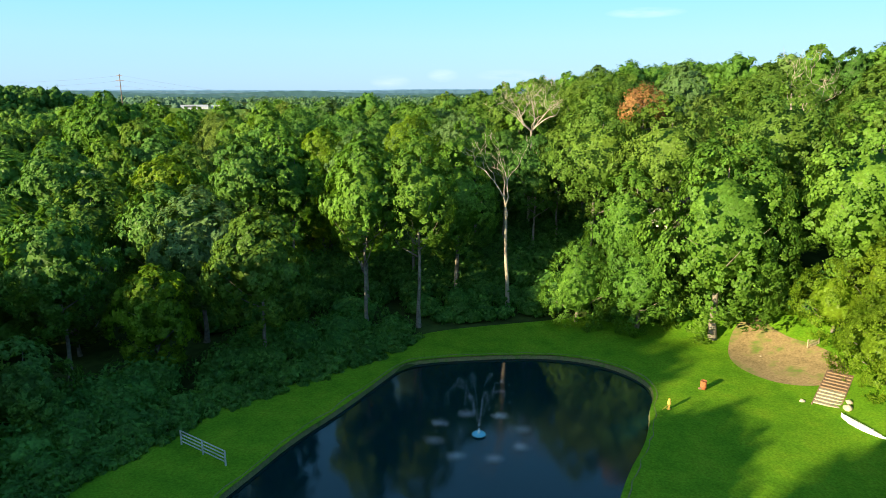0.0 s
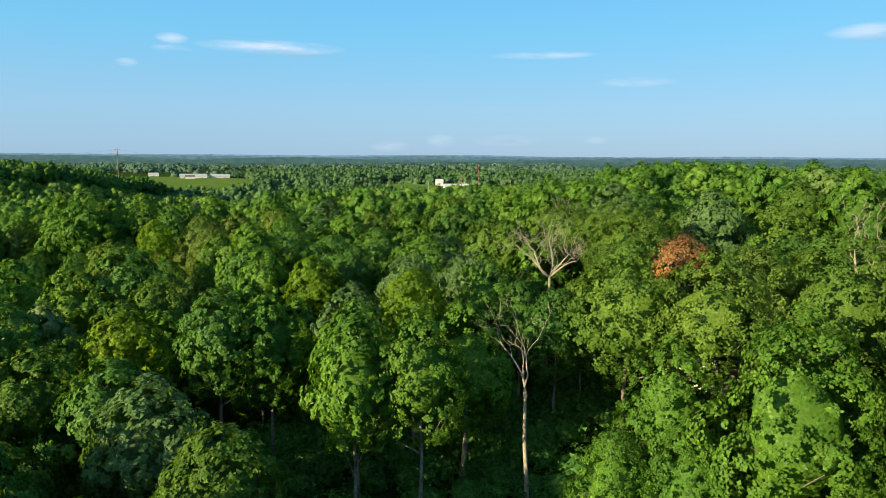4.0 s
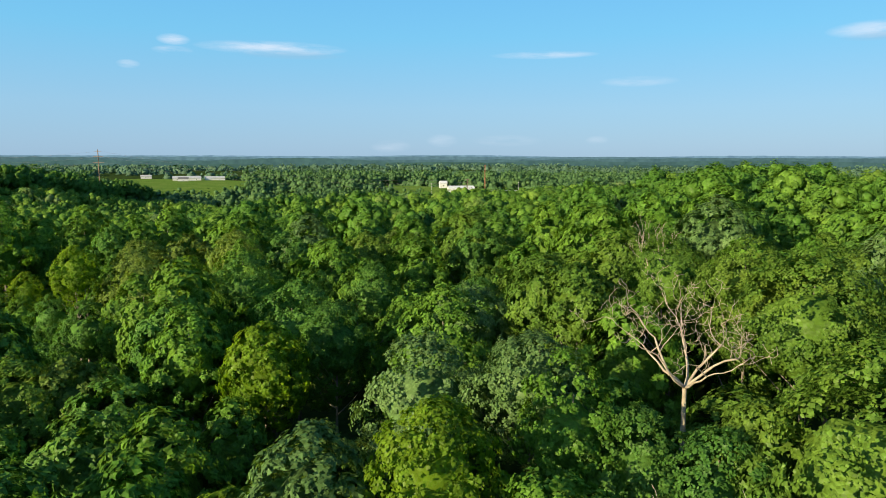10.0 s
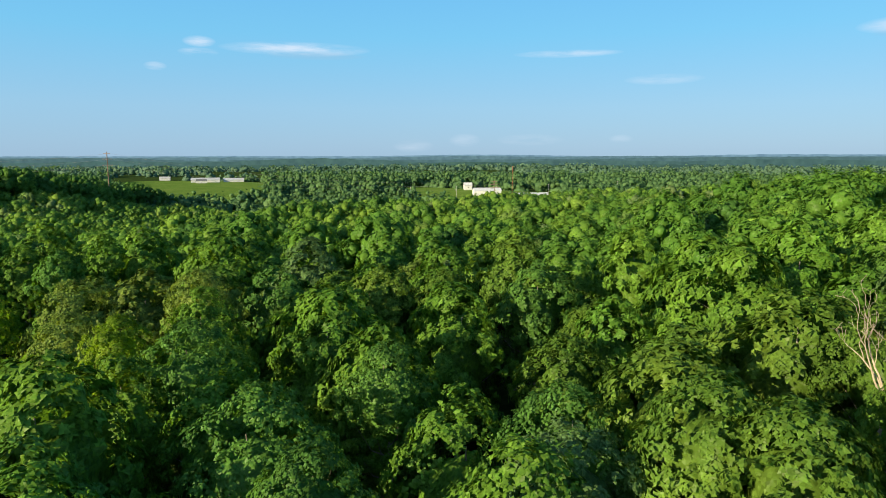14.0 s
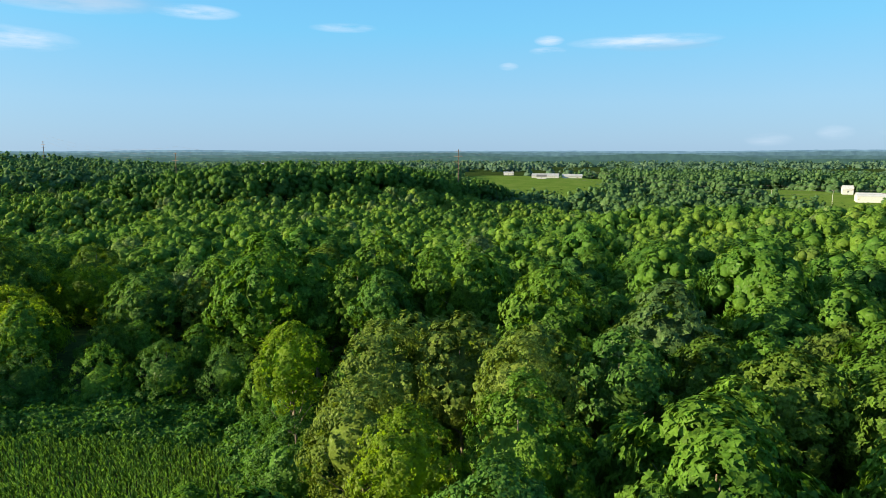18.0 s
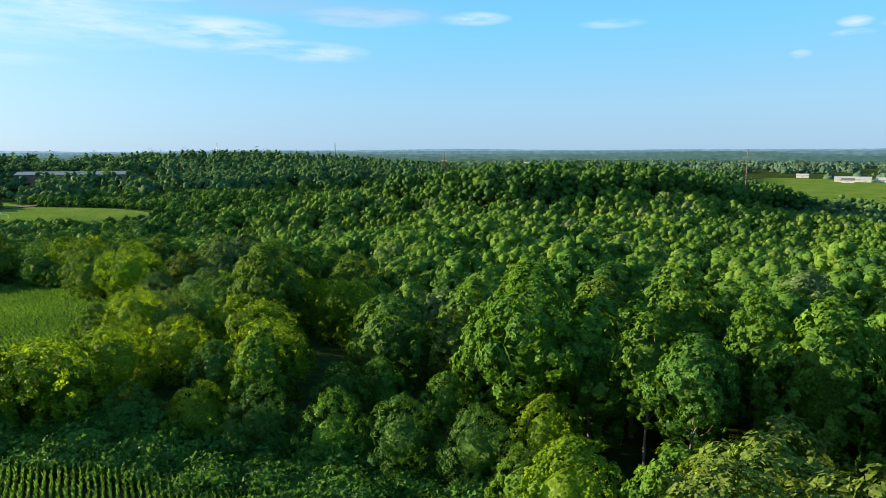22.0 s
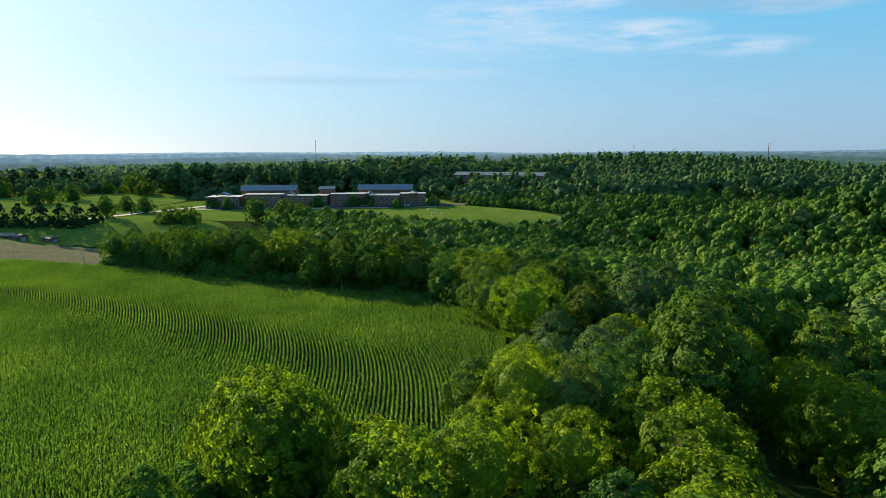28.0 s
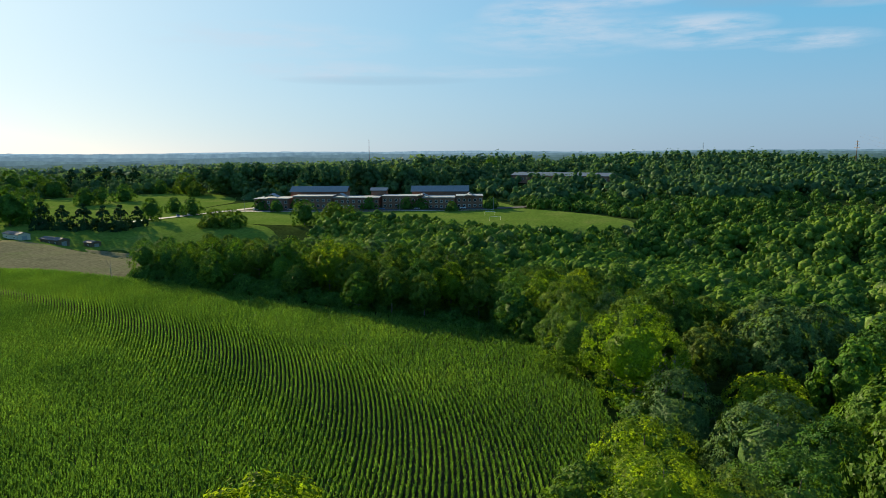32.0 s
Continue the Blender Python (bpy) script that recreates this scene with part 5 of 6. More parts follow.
def field_gate(x0, y0, x1, y1):
    root = new("fence_panel")
    z = float(land(x0, y0)) + 0.1
    root.location = (x0, y0, z)
    l = math.hypot(x1 - x0, y1 - y0)
    root.rotation_euler = (0, 0, math.atan2(y1 - y0, x1 - x0))
    for i in range(3):
        part("post", box_bm(i * l / 2, 0, 0.62, 0.11, 0.11, 1.4, 0.015), RAIL, root)
    for i in range(2):
        for k in range(4):
            part("rail", box_bm((i + 0.5) * l / 2, 0.07, 0.28 + k * 0.31, l / 2 - 0.02, 0.035, 0.12, 0.01), RAIL, root)
    return tagged(root, "weathered grey wooden fence panel standing on the lawn", "fence")


field_gate(-21.8, 49.9, -17.1, 46.7)


def rust_drum(x, y):
    root = new("burn_barrel")
    root.location = (x, y, float(land(x, y)) + 0.12)
    v, f = lathe([(0.02, 0.02), (0.29, 0.02), (0.3, 0.28), (0.315, 0.3), (0.3, 0.32), (0.3, 0.58), (0.315, 0.6), (0.3, 0.62), (0.3, 0.88), (0.31, 0.9), (0.27, 0.9), (0.26, 0.2), (0.02, 0.18)], 20)
    mesh_object("drum", v, f, RUST, root, smooth=True)
    part("side_pipe", box_bm(-0.36, -0.1, 0.12, 0.3, 0.16, 0.18, 0.03), PLANK_OLD, root, "dark stub at the foot")
    return tagged(root, "rusty open steel drum standing on the lawn", "barrel")


rust_drum(25.7, 60.4)


def figurine(x, y):
    v, f = lathe([(0.02, 0.0), (0.2, 0.02), (0.18, 0.08), (0.1, 0.12), (0.12, 0.45), (0.17, 0.5), (0.18, 0.78), (0.08, 0.84), (0.11, 0.92), (0.1, 1.02), (0.02, 1.06)], 12)
    r, g = tube([(0.12, -0.1, 0.6), (-0.3, -0.25, 0.45), (-0.75, -0.45, 0.15)], [0.03, 0.025, 0.012], 6)
    v, f = joined([(v, f), (r, g)])
    ob = mesh_object("garden_statue", v + np.array([x, y, float(land(x, y)) + 0.1]), f, paint("ochre_statue", (0.5, 0.33, 0.07), 0.7), smooth=True)
    return tagged(ob, "small ochre garden statue holding a thin rod by the pond", "statue")


figurine(20.9, 56.2)


def canoe(x0, y0, x1, y1):
    """An upturned canoe with a pale hull."""
    root = new("canoe")
    l = math.hypot(x1 - x0, y1 - y0)
    root.location = ((x0 + x1) / 2, (y0 + y1) / 2, float(land(x0, y0)) + 0.12)
    root.rotation_euler = (0, 0, math.atan2(y1 - y0, x1 - x0))
    v, f, n, m = [], [], 22, 9
    for i in range(n + 1):
        t = 2 * i / n - 1
        w = 0.46 * (1 - abs(t) ** 2.4) + 0.004
        h = 0.34 + 0.1 * abs(t) ** 3
        for k in range(m + 1):
            a = math.pi * k / m
            v.append((t * l / 2, -w * math.cos(a), 0.02 + h * math.sin(a) ** 0.7 * (0.75 if abs(t) < 0.97 else 0.9)))
    for i in range(n):
        for k in range(m):
            a = i * (m + 1) + k
            f.append((a, a + 1, a + m + 2, a + m + 1))
    mesh_object("hull", v, f, WHITE, root, smooth=True)
    part("keel", box_bm(0, 0, 0.36, l * 0.8, 0.025, 0.03), RAIL, root)
    for s in (-1, 1):
        part("gunwale", box_bm(0, s * 0.45, 0.03, l * 0.5, 0.03, 0.04), RAIL, root)
    for s in (-0.4, 0.35):
        part("cross_strap", box_bm(s * l / 2, 0, 0.335, 0.05, 0.5, 0.03), RAIL, root)
    return tagged(root, "white upturned canoe lying on dark ground by the shrubs", "boat")


canoe(35.7, 54.3, 36.9, 49.9)


def garden_steps():
    root = new("garden_steps")
    a, b = Vector((35.5, 56.3)), Vector((39.9, 61.7))
    root.location = (a.x, a.y, float(land(a.x, a.y)) + 0.1)
    d = b - a
    root.rotation_euler = (0, 0, math.atan2(d.y, d.x))
    rise = float(land(b.x, b.y) - land(a.x, a.y))
    for i in range(11):
        part("tread", box_bm(0.3 + i * 0.62, 0, 0.1 + rise * i / 10, 0.5, 2.2, 0.14, 0.015), PLANK if i < 5 else PLANK_OLD, root, "" if i < 5 else "dark brown tread")
    for s in (-1, 1):
        bm = bmesh.new()
        box(bm, 3.3, s * 1.14, 0.04 + rise / 2, 7.0, 0.1, 0.22, 0.01, Matrix.Rotation(-math.atan2(rise, 6.2), 4, "Y"))
        part("stringer", bm, PLANK_OLD, root)
    return tagged(root, "wide wooden garden steps of pale and brown planks", "steps")


garden_steps()


def boulder(x, y, s, seed):
    bm = bmesh.new()
    bmesh.ops.create_icosphere(bm, subdivisions=2, radius=s)
    for v in bm.verts:
        v.co *= 0.8 + 0.35 * noise.noise(v.co * (1.3 / s) + Vector((seed, 0, 0)))
        v.co.z *= 0.75
    ob = part("boulder", bm, STONE, None, smooth=True)
    ob.location = (x, y, float(land(x, y)) + 0.1 + s * 0.3)
    return tagged(ob, "rough tan boulder beside the wooden steps", "stone", "boulders by the steps")


for bx, by, bs, seed in ((36.9, 55.3, 0.5, 1), (34.0, 57.6, 0.3, 2), (37.6, 56.3, 0.38, 3), (35.0, 68.2, 0.16, 4)):
    boulder(bx, by, bs, seed)


def trellis(x, y, turn):
    root = new("lattice_panel")
    root.location, root.rotation_euler = (x, y, float(land(x, y)) + 0.1), (0, 0, radians(turn))
    for s in (-0.8, 0.8):
        part("post", box_bm(s, 0, 0.5, 0.08, 0.08, 1.0), PLANK, root)
    for k in range(9):
        bm = bmesh.new()
        box(bm, -0.64 + k * 0.16, 0.03, 0.5, 0.03, 0.02, 1.0, 0, Matrix.Rotation(0.6, 4, "Y"))
        part("slat", bm, PLANK, root)
        bm = bmesh.new()
        box(bm, -0.64 + k * 0.16, -0.01, 0.5, 0.03, 0.02, 1.0, 0, Matrix.Rotation(-0.6, 4, "Y"))
        part("slat", bm, PLANK, root)
    return tagged(root, "small pale lattice panel half hidden by leaves", "trellis")


trellis(40.2, 67.5, 20)


# ---------------- dead trees ----------------
def bare_tree(name, x, y, z, stem, limb, girth, forks, spread, seed, label, steep=0.75, levels=4):
    """A leafless tree: trunk, limbs, branches and twigs, forking again and again."""
    r_ = np.random.default_rng(seed)
    root = new(name)
    root.location = (x, y, z)
    trunk, boughs = [], []

    def grow(p, d, length, g, level):
        pts, q, dd = [p], p.copy(), d.copy()
        bend = 0.04 if level == 0 else 0.1 + 0.06 * level
        for i in range(5):
            dd = (dd + Vector(r_.normal(size=3)) * bend + Vector((0, 0, 0.07))).normalized()
            q = q + dd * length / 5
            pts.append(q.copy())
        rad = [max(0.014, g * (1 - 0.45 * i / 5)) for i in range(6)]
        piece = tube(pts, rad, 8 if level == 0 else 6 if level < 3 else 4)
        if level == 0:
            trunk.append(piece)
        elif level == 1:
            boughs.append([piece])
        else:
            boughs[-1].append(piece)
        if level >= levels:
            return
        n = forks if level == 0 else int(r_.integers(2, 4))
        for k in range(n):
            a = 2 * math.pi * (k + r_.uniform(0, 0.6)) / n
            side = Vector((math.cos(a), math.sin(a), 0))
            tilt = spread * r_.uniform(0.6, 1.25)
            nd = (dd * (1 - 0.35 * tilt) + side * tilt * (1.0 if level == 0 else 0.85) + Vector((0, 0, 0.25 * steep))).normalized()
            start = pts[-1] if (k < 2 or level == 0) else pts[int(r_.integers(2, 5))]
            grow(start, nd, limb * r_.uniform(0.8, 1.15) if level == 0 else length * r_.uniform(0.5, 0.75), rad[-1] * r_.uniform(0.6, 0.85), level + 1)

    grow(Vector((0, 0, 0)), Vector((0.02, 0.03, 1)), stem, girth, 0)
    for part_name, arrays in [("trunk", trunk)] + [("limb", b) for b in boughs]:
        v, f = joined(arrays)
        mesh_object(part_name, v, f, DEADWOOD, root, smooth=True)
    return tagged(root, label, "tree", "dead trees")


bare_tree("dead_tree", 13.3, 101.5, float(land(13.3, 101.5)), 23.3 - float(land(13.3, 101.5)), 4.1, 0.28, 7, 1.25, 5, "large bleached dead tree with bare spreading limbs", levels=5)
bare_tree("dead_tree", 8.6, 83.5, float(land(8.6, 83.5)), 12.5, 5.0, 0.3, 3, 0.24, 8, "tall slender bare grey dead tree", steep=1.6)
bare_tree("dead_tree", 45.5, 86, float(land(45.5, 86)), 17.5, 4.0, 0.24, 5, 0.7, 12, "bare grey dead tree among green oaks")
bare_tree("dead_tree", -211, 178.5, float(land(-211, 178.5)), 4.5, 3.0, 0.25, 4, 0.4, 14, "bare grey dead tree at the edge of the corn")
bare_tree("dead_snag", -326, 33, float(land(-326, 33)), 4.5, 2.5, 0.16, 2, 0.3, 17, "thin bare snag standing at the end of the corn", levels=2)
bare_tree("dead_tree", 21, 133, float(land(21, 133)), 16, 3.2, 0.22, 5, 0.5, 19, "bare brown tree top among green crowns")


# ---------------- buildings ----------------
BRICK = plain_material("red_brick", [(0.3, (0.2, 0.1, 0.07)), (0.7, (0.3, 0.15, 0.1))], 0.6, 0.9, second=3.0)
ROOF_BLUE = paint("blue_grey_metal_roof", (0.16, 0.19, 0.22), 0.55, 0.0, 0.15)
ROOF_GREY = paint("grey_shingles", (0.13, 0.13, 0.14), 0.85)
MEMBRANE = paint("pale_flat_roof", (0.38, 0.39, 0.4), 0.7, worn=0.15)
GLASS = plain_material("window_glass", [(0.4, (0.02, 0.025, 0.03)), (0.6, (0.04, 0.05, 0.06))], 0.5, 0.08, spec=0.6)
SIDING = paint("beige_siding", (0.55, 0.5, 0.4), 0.7, worn=0.1)
STEEL = paint("galvanised_steel", (0.35, 0.36, 0.37), 0.45, 0.6, 0.15)
POLE = paint("brown_pole", (0.16, 0.11, 0.08), 0.85)
RED_STEEL = paint("red_steel", (0.3, 0.09, 0.06), 0.6, 0.2, 0.15)
ASPHALT = plain_material("asphalt", [(0.3, (0.04, 0.04, 0.042)), (0.7, (0.07, 0.07, 0.07))], 0.4, 0.9, second=3)
GRAVEL = plain_material("pale_gravel", [(0.3, (0.36, 0.34, 0.3)), (0.7, (0.5, 0.48, 0.44))], 0.3, 0.9, second=3)


def gable(bm, cx, cy, z, sx, sy, rise, over=0.5, along="y"):
    """A gable roof with thickness, its ridge along an axis."""
    hx, hy = sx / 2 + over, sy / 2 + over
    t = 0.25
    if along == "y":
        base = [(-hx, 0), (0, rise), (hx, 0), (hx, t), (0, rise + t), (-hx, t)]
        a = [bm.verts.new((cx + p, cy - hy, z + q)) for p, q in base]
        b = [bm.verts.new((cx + p, cy + hy, z + q)) for p, q in base]
    else:
        base = [(-hy, 0), (0, rise), (hy, 0), (hy, t), (0, rise + t), (-hy, t)]
        a = [bm.verts.new((cx - hx, cy + p, z + q)) for p, q in base]
        b = [bm.verts.new((cx + hx, cy + p, z + q)) for p, q in base]
    bm.faces.new(a)
    bm.faces.new(b[::-1])
    for i in range(6):
        bm.faces.new((a[i], a[(i + 1) % 6], b[(i + 1) % 6], b[i]))


def gable_bm(*a, **k):
    bm = bmesh.new()
    gable(bm, *a, **k)
    bmesh.ops.recalc_face_normals(bm, faces=bm.faces)
    return bm


def shed(name, x, y, turn, sx, sy, h, rise, wall, roof, label, doors=1, windows=3, category="barn"):
    """A gabled building: walls, gable ends, roof, doors and windows."""
    root = new(name)
    root.location, root.rotation_euler = (x, y, float(land(x, y)) - 0.2), (0, 0, radians(turn))
    bm = bmesh.new()
    prof = [(-sy / 2, 0), (sy / 2, 0), (sy / 2, h), (0, h + rise * 0.98), (-sy / 2, h)]
    a = [bm.verts.new((-sx / 2, p, q)) for p, q in prof]
    b = [bm.verts.new((sx / 2, p, q)) for p, q in prof]
    bm.faces.new(a)
    bm.faces.new(b[::-1])
    for i in range(5):
        bm.faces.new((a[i], a[(i + 1) % 5], b[(i + 1) % 5], b[i]))
    bmesh.ops.recalc_face_normals(bm, faces=bm.faces)
    part("wall", bm, wall, root)
    part("roof", gable_bm(0, 0, h, sx, sy, rise, 0.4, along="x"), roof, root)
    for i in range(windows):
        px_ = -sx / 2 + (i + 0.5) * sx / windows
        w = part("window", box_bm(px_, -sy / 2 - 0.03, h * 0.55, min(1.4, sx / windows * 0.5), 0.08, h * 0.3), WHITE, root)
        part("pane", box_bm(px_, -sy / 2 - 0.08, h * 0.55, min(1.4, sx / windows * 0.5) - 0.25, 0.04, h * 0.3 - 0.25), GLASS, w)
    for i in range(doors):
        part("door", box_bm(sx / 2 + 0.03, (i - (doors - 1) / 2) * 3.2, h * 0.4, 0.1, 2.6, h * 0.8), STEEL, root)
    return tagged(root, label, category)


shed("house", 38, 103, 25, 12, 8.5, 4.0, 2.6, SIDING, ROOF_GREY, "small beige house with a grey roof hidden in the trees", 1, 4, "house")
shed("barn", 17, 802, 8, 29, 14, 5.5, 2.8, FADED, FADED, "long white metal barn in a green field", 2, 0)
shed("shed", -3, 864, 8, 9, 9, 6.0, 3.0, FADED, FADED, "small white barn with a gabled roof", 1, 1)
shed("shed", 62, 782, 15, 36, 10, 2.5, 2.0, FADED, FADED, "low pale sheds beside the gravel yard", 1, 0)
shed("barn", -390, 1062, 20, 40, 16, 4.0, 3.2, FADED, MEMBRANE, "white farm barn with a pale roof", 1, 3)
shed("barn", -354, 1080, 20, 29, 13, 3.6, 3.0, FADED, MEMBRANE, "white farm barn behind the fields", 1, 2)
shed("shed", -384, 1032, 20, 14, 9, 4.0, 2.5, FADED, ROOF_GREY, "small white farm shed with a grey roof", 1, 1)
shed("shed", -480, 1126, 20, 16, 8, 4.0, 2.0, FADED, MEMBRANE, "low pale farm shed at the field's edge", 1, 1)
shed("warehouse", -1100, 1190, -45, 110, 40, 9, 2.0, FADED, MEMBRANE, "long white warehouse above the far trees", 2, 0, "warehouse")
shed("shed", -456, -87, 60, 16, 6, 3.0, 1.0, SIDING, ROOF_GREY, "low open cattle shed with a dark grey roof", 1, 2)
shed("shed", -458, -68, 60, 18, 6, 3.2, 1.0, PLANK_OLD, ROOF_GREY, "low brown cattle shed with a dark grey roof", 1, 3)
shed("shed", -462, -50, 60, 8, 5, 2.6, 0.8, PLANK_OLD, ROOF_GREY, "small brown shed with a dark grey roof", 1, 1)
shed("school_annex", -792, 252, 62, 104, 22, 8, 3.0, BRICK, ROOF_BLUE, "brick school annex with a grey roof among trees", 1, 12, "school")


def school():
    root = new("school")
    x, z = -612.0, float(land(-612, 80)) - 0.3
    root.location = (x, 80, z)
    wings = [(-74, 26, 8.5, 4), (-44, 30, 10.0, 0), (-10, 34, 9.0, 3), (24, 30, 10.0, 0), (52, 24, 9.0, 4), (75, 20, 10.0, 1)]
    for cy, wy, h, out in wings:
        part("wing", box_bm(-9 + out / 2, cy, h / 2, 18 + out, wy - 0.4, h, 0.05), BRICK, root)
        part("flat_roof", box_bm(-9 + out / 2, cy, h + 0.2, 18.8 + out, wy + 0.4, 0.4), MEMBRANE, root, "pale flat roof edge")
        n = int(wy / 4)
        for i in range(n):
            for level in (0.28, 0.7):
                w = part("window", box_bm(out + 0.05, cy - wy / 2 + (i + 0.5) * wy / n, h * level, 0.16, 1.9, 1.9), WHITE, root)
                part("pane", box_bm(out + 0.15, cy - wy / 2 + (i + 0.5) * wy / n, h * level, 0.06, 1.6, 1.6), GLASS, w)
    for cy, wy in ((-44, 44), (52, 44)):
        part("hall", box_bm(-32, cy, 6, 18, wy, 12), BRICK, root)
        part("metal_roof", gable_bm(-32, cy, 12, 18, wy, 4.0, 1.0), ROOF_BLUE, root, "long blue-grey metal roof")
    part("rotunda", box_bm(-26, 4, 6.5, 12, 12, 13, 0.5), BRICK, root)
    part("rotunda_roof", gable_bm(-26, 4, 13, 12, 12, 2.0, 0.8), ROOF_BLUE, root)
    for cy in (-74, -22, 40, 75):
        part("gable_front", gable_bm(0, cy, 9.6, 10, 9, 2.6, 0.4, along="x"), ROOF_BLUE, root)
    return tagged(root, "long two-storey brick school with blue-grey roofs", "school")


school()
sheet("school_road", [(-598, -20), (-596, 80), (-600, 178), (-606, 196), (-618, 200), (-608, 170), (-606, 80), (-608, -24)], 20.0, 0.6, ASPHALT, None, "grey asphalt drive in front of the school")
sheet("school_walk", [(-592, -20), (-589.5, 80), (-592, 172), (-595, 172), (-592.5, 80), (-595, -20)], 20.0, 0.6, GRAVEL, None, "pale concrete walk beside the drive")
sheet("gravel_yard", [(30, 752), (90, 748), (120, 768), (70, 778), (32, 768)], 12.0, 0.9, GRAVEL, None, "pale gravel yard beside the barns")
sheet("field_lane", [(-404, 62), (-352, 40), (-349, 45), (-402, 67)], 8.0, 0.5, GRAVEL, None, "pale lane between the fields")
sheet("meadow_road", [(-520, -60), (-600, -20), (-700, 40), (-703, 34), (-602, -27), (-521, -66)], 12.0, 0.6, GRAVEL, None, "pale road across the meadow")


def lamp_post(x, y, h):
    root = new("lamp_post")
    root.location = (x, y, float(land(x, y)))
    v, f = tube([(0, 0, 0), (0, 0, h)], [0.14, 0.08], 6)
    mesh_object("pole", v, f, STEEL, root)
    part("lamp_head", box_bm(0.5, 0, h, 1.3, 0.35, 0.2), STEEL, root)
    return root


lp = tagged(lamp_post(-594, -10, 9.5), "tall grey lamp post beside the school drive", "lamp post", "lamp posts at the school")
for ly in (28, 66, 104, 142, 172):
    copy_thing(lp, pose(-594, ly, float(land(-594, ly))))


def goal(x, y, turn):
    root = new("football_goal")
    root.location, root.rotation_euler = (x, y, float(land(x, y)) + 0.45), (0, 0, radians(turn))
    for s in (-3.66, 3.66):
        part("upright", box_bm(0, s, 1.22, 0.14, 0.14, 2.44), WHITE, root)
    part("crossbar", box_bm(0, 0, 2.44, 0.14, 7.46, 0.14), WHITE, root)
    return tagged(root, "white football goal on the sports field", "goal", "football goals")


goal(-560, 168, 20)
goal(-530, 170, 20)


def car(x, y, turn, mat, label):
    root = new("car")
    root.location, root.rotation_euler = (x, y, float(land(x, y)) + 0.6), (0, 0, radians(turn))
    bm = box_bm(0, 0, 0.65, 4.4, 1.8, 0.7, 0.15)
    part("body", bm, mat, root)
    part("cabin", box_bm(-0.2, 0, 1.2, 2.3, 1.6, 0.55, 0.2), GLASS, root, "dark glass cabin")
    for sx in (-1.4, 1.4):
        for sy in (-0.85, 0.85):
            v, f = lathe([(0.05, -0.1), (0.33, -0.1), (0.33, 0.1), (0.05, 0.1)], 10)
            w = mesh_object("wheel", v, f, ASPHALT, root)
            w.location, w.rotation_euler = (sx, sy, 0.33), (radians(90), 0, 0)
    return tagged(root, label, "car", "parked cars")


CARS = [paint("white_car", (0.75, 0.75, 0.75), 0.3, worn=0.05), paint("blue_car", (0.08, 0.14, 0.3), 0.3, worn=0.1), paint("silver_car", (0.45, 0.46, 0.48), 0.3, 0.5, 0.1)]
for i, (cx, cy) in enumerate(((-603, -4), (-602.5, 12), (-602, 22), (-602, 58), (-602, 90), (-602.5, 116), (-603, 150), (-560, -45), (-566, -40))):
    car(cx, cy, 90 if i < 7 else 30, CARS[i % 3], ("white", "dark blue", "silver")[i % 3] + " car parked beside the road")


def pylon(x, y, h, label):
    root = new("power_pylon")
    root.location = (x, y, float(land(x, y)))
    v, f = tube([(0, 0, 0), (0, 0, h)], [0.55, 0.28], 8)
    mesh_object("mast", v, f, POLE, root)
    for k, w in ((0.78, 9.0), (0.88, 7.5), (0.97, 5.0)):
        part("crossarm", box_bm(0, 0, h * k, w, 0.35, 0.35), POLE, root)
    return tagged(root, label, "pylon", "power pylons")


pylons = [(-284, 600, 47), (-560, 540, 35), (-820, 560, 33), (20, 690, 28)]
for qx, qy, qh in pylons:
    pylon(qx, qy, qh, "tall brown power pylon above the woods")


CABLE = paint("weathered_cable", (0.14, 0.14, 0.14), 0.8, 0.0)


def cable(a, b, sag, mat):
    pts = []
    for i in range(15):
        t = i / 14
        p = Vector(a).lerp(Vector(b), t)
        p.z -= sag * 4 * t * (1 - t)
        pts.append(p)
    v, f = tube(pts, [0.045] * 15, 4)
    return tagged(mesh_object("power_line", v, f, mat), "thin grey power line strung over the woods", "cable", "power lines")


for (ax, ay, ah), (bx, by, bh) in (((-560, 540, 42), (-284, 600, 47)), ((-284, 600, 47), (20, 690, 28)), ((-820, 560, 42), (-560, 540, 42))):
    for k, s in ((0.97, 2.4), (0.88, 3.6), (0.78, 4.3)):
        cable((ax + s, ay, float(land(ax, ay)) + ah * k), (bx + s, by, float(land(bx, by)) + bh * k), 9.0, CABLE)


def radio_mast(x, y, h, mat):
    root = new("radio_mast")
    root.location = (x, y, float(land(x, y)))
    for k in range(3):
        a = 2.0944 * k
        v, f = tube([(0.7 * math.cos(a), 0.7 * math.sin(a), 0), (0.35 * math.cos(a), 0.35 * math.sin(a), h)], [0.16, 0.12], 5)
        mesh_object("leg", v, f, mat, root)
    for i in range(10):
        part("brace", box_bm(0, 0, h * (i + 0.5) / 10, 1.0, 1.0, 0.15), mat, root)
    return tagged(root, "slender radio mast above the trees", "mast", "radio masts")


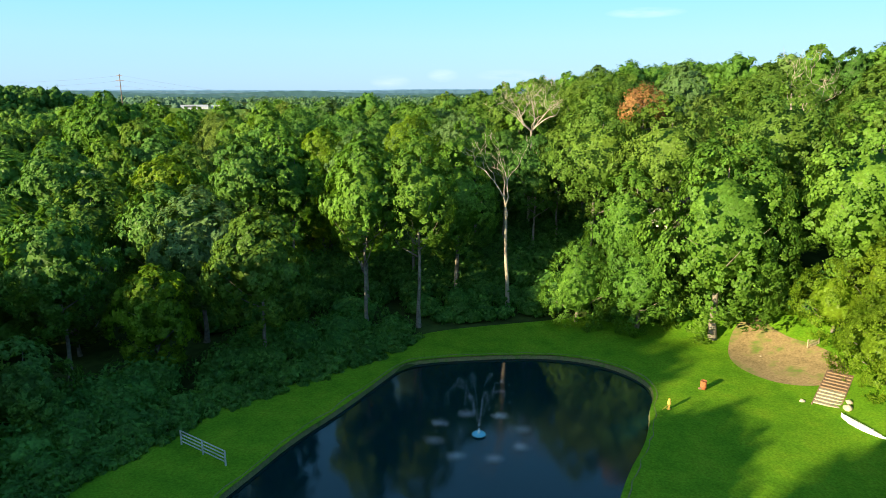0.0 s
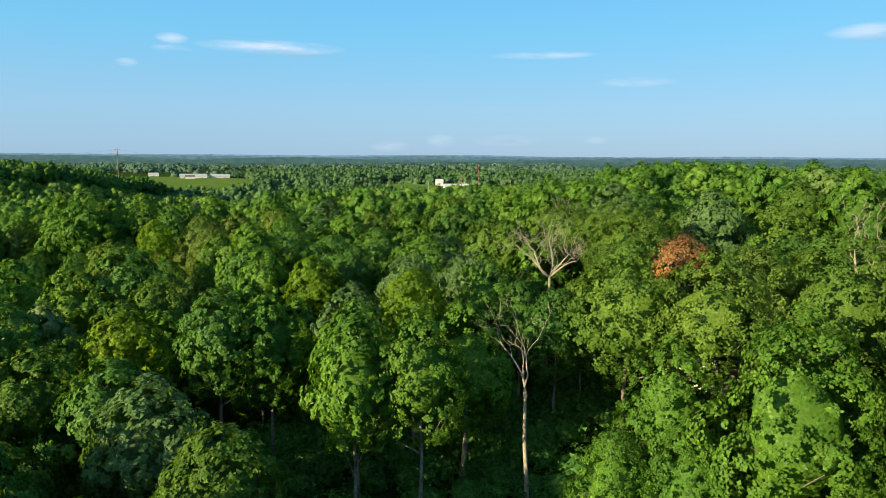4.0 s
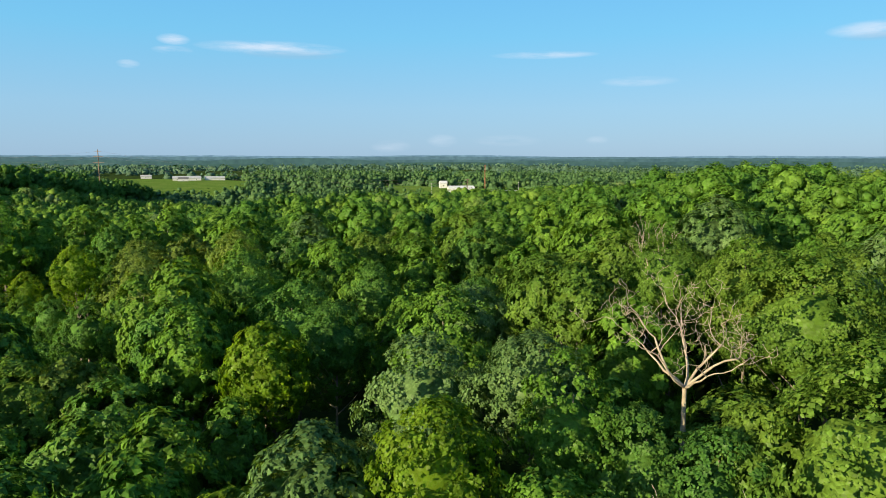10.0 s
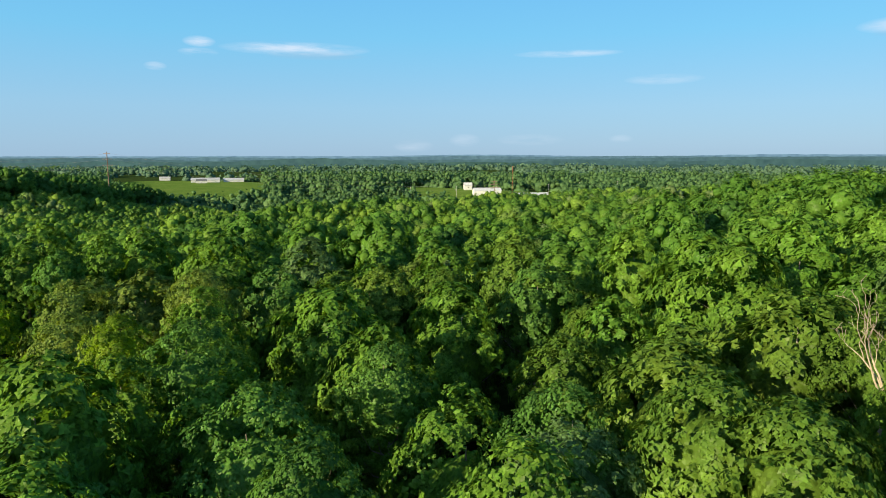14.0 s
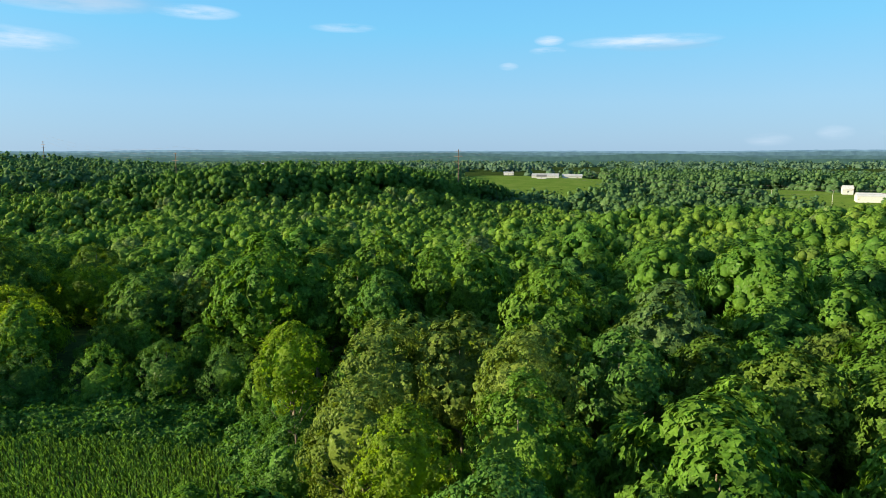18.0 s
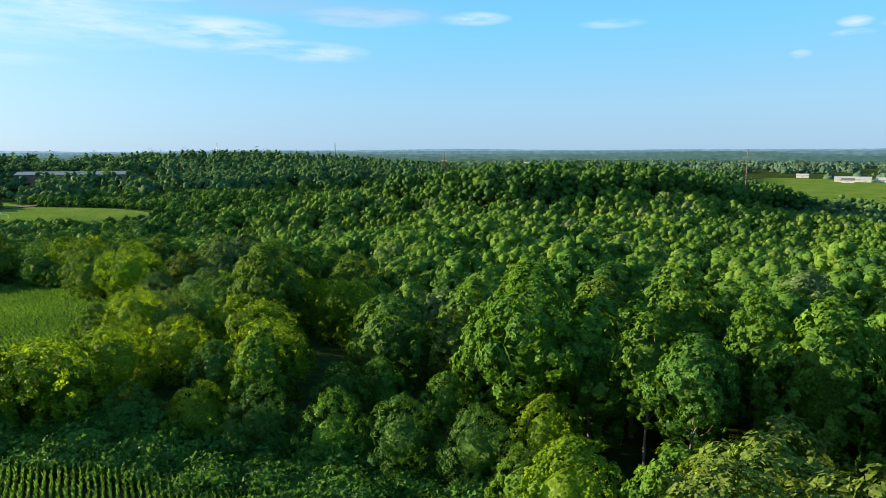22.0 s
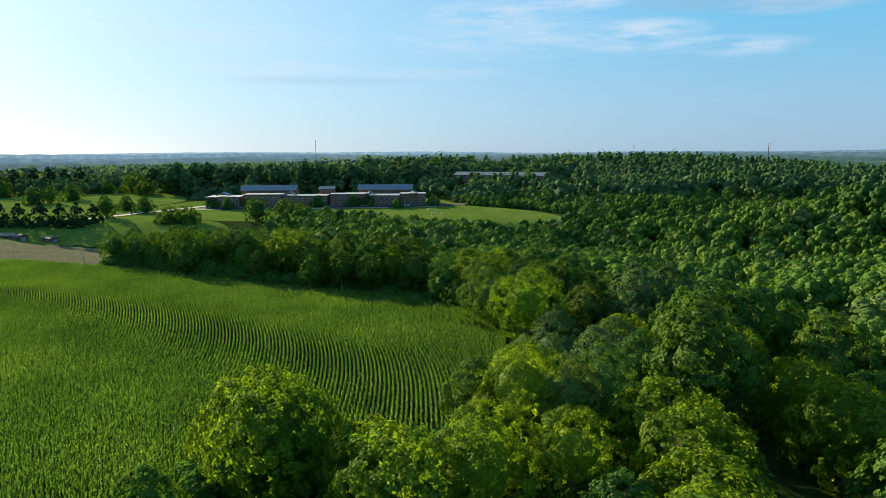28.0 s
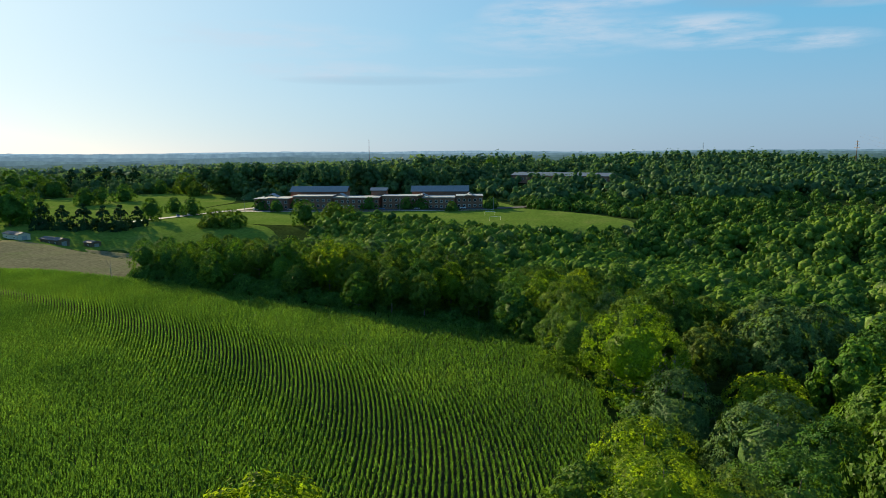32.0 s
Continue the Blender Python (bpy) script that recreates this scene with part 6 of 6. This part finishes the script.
radio_mast(40, 742, 36, RED_STEEL)
radio_mast(-1490, -40, 62, RED_STEEL)
radio_mast(-1010, 470, 30, STEEL)
for i, (ux, uy) in enumerate(((-60, 745), (-15, 752), (25, 745), (75, 742), (105, 740), (140, 735))):
    root = new("utility_pole")
    root.location = (ux, uy, float(land(ux, uy)))
    v, f = tube([(0, 0, 0), (0, 0, 17)], [0.2, 0.14], 6)
    mesh_object("pole", v, f, STEEL, root)
    part("crossarm", box_bm(0, 0, 16.2, 2.6, 0.15, 0.18), POLE, root)
    tagged(root, "plain grey utility pole beside the road", "pole", "utility poles")


# ---------------- trees round the meadows and the school ----------------
PINE = ("pine", 60, 14, 4.2, 36, 330, 3000, 0.5, True)


def lone(kind, x, y, height, radius):
    row = PINE if kind == "pine" else [r for r in BROAD_MID if r[0] == kind][0]
    ob = plant(row, x, y, float(land(x, y)) + height, radius, (x * 37 + y * 11) % 360)
    tagged(ob, group="trees by the meadow")


LONE = ("pine -494 -97 15.5 6.8;pine -494 -85 13.4 6.7;pine -494 -72 14.3 7.5;pine -493 -60 13.4 6.5;pine -493 -50 13.9 6.4;pine -502 -44 11.9 5.6;"
        "maple -510 -127 24.8 12.4;maple -536 -135 21.8 12.0;maple -660 -166 15.1 8.6;maple -671 -158 15.2 7.1;maple -703 -155 15.9 9.6;oak -760 -113 14.3 8.9;"
        "pine -863 -296 24.6 11.2;pine -862 -275 24.3 11.0;pine -883 -267 24.7 11.2;pine -882 -250 23.7 11.1;pine -881 -232 24.9 11.0;maple -534 -51 15.1 6.8;"
        "maple -594 -62 11.2 6.7;maple -572 -40 12.7 7.4;oak -501 2 10.6 8.9;oak -501 13 10.6 8.8;oak -795 -136 22.1 12.6;maple -506 55 15.6 7.8;"
        "maple -605 26 8.7 4.8;maple -606 -2 8.8 5.5;maple -592 14 9.4 4.7;maple -577 63 7.3 4.4;maple -608 80 9.4 6.4;maple -607 108 9.3 6.4;"
        "maple -607 119 8.5 5.9;maple -592 142 7.4 4.9;maple -605 171 9.3 5.5;oak -511 81 12.1 6.9;oak -512 71 13.9 7.0;maple -770 -304 27.3 13.6;"
        "maple -814 -310 25.0 16.1;maple -767 -259 23.1 13.2;oak -801 -85 15.5 9.3;oak -951 -172 21.4 11.5;maple -806 -168 14.3 8.5;maple -963 21 18.4 9.2;"
        "maple -836 139 18.5 10.8;maple -887 184 23.2 13.2")
for item in LONE.split(";"):
    kind, a, b, c, d = item.split()
    lone(kind, float(a), float(b), float(c), float(d))


# ---------------- hills on the horizon ----------------
def ridge(dist, low, high, seed, colour, sunward, label):
    """A far line of glowing hills; haze, brighter sunward, is painted into their colour."""
    m, nt, out = material("far_hills_haze_glow")
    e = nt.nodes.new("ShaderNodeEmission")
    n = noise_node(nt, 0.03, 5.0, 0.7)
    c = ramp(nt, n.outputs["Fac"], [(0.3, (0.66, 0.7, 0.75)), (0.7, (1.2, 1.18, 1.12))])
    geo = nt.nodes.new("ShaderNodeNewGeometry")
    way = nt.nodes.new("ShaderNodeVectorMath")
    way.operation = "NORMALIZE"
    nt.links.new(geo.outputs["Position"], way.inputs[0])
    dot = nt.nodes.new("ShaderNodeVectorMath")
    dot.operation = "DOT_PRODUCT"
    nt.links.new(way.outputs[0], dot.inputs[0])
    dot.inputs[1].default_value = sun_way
    haze_tone = ramp(nt, dot.outputs["Value"], [(0.45, colour), (0.95, sunward)])
    nt.links.new(mix_color(nt, 1.0, haze_tone.outputs[0], c.outputs[0], "MULTIPLY"), e.inputs["Color"])
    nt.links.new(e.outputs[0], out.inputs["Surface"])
    v, f, count = [], [], 700
    for i in range(count + 1):
        a = radians(-60 + 220 * i / count)
        h = low + (high - low) * (0.5 + 0.6 * noise.noise(Vector((i * 0.024, seed, 0)))) + 3.0 * noise.noise(Vector((i * 0.3, seed, 4))) + 2.6 * noise.noise(Vector((i * 1.1, seed, 7)))
        x, y = -30 - dist * math.sin(a), 110 + dist * math.cos(a)
        v += [(x, y, -20), (x * 1.004, y * 1.004, h)]
        if i:
            k = 2 * i
            f.append((k - 2, k, k + 1, k - 1))
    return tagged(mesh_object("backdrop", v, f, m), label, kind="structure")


# each farther ridge glows paler and bluer, as painted haze
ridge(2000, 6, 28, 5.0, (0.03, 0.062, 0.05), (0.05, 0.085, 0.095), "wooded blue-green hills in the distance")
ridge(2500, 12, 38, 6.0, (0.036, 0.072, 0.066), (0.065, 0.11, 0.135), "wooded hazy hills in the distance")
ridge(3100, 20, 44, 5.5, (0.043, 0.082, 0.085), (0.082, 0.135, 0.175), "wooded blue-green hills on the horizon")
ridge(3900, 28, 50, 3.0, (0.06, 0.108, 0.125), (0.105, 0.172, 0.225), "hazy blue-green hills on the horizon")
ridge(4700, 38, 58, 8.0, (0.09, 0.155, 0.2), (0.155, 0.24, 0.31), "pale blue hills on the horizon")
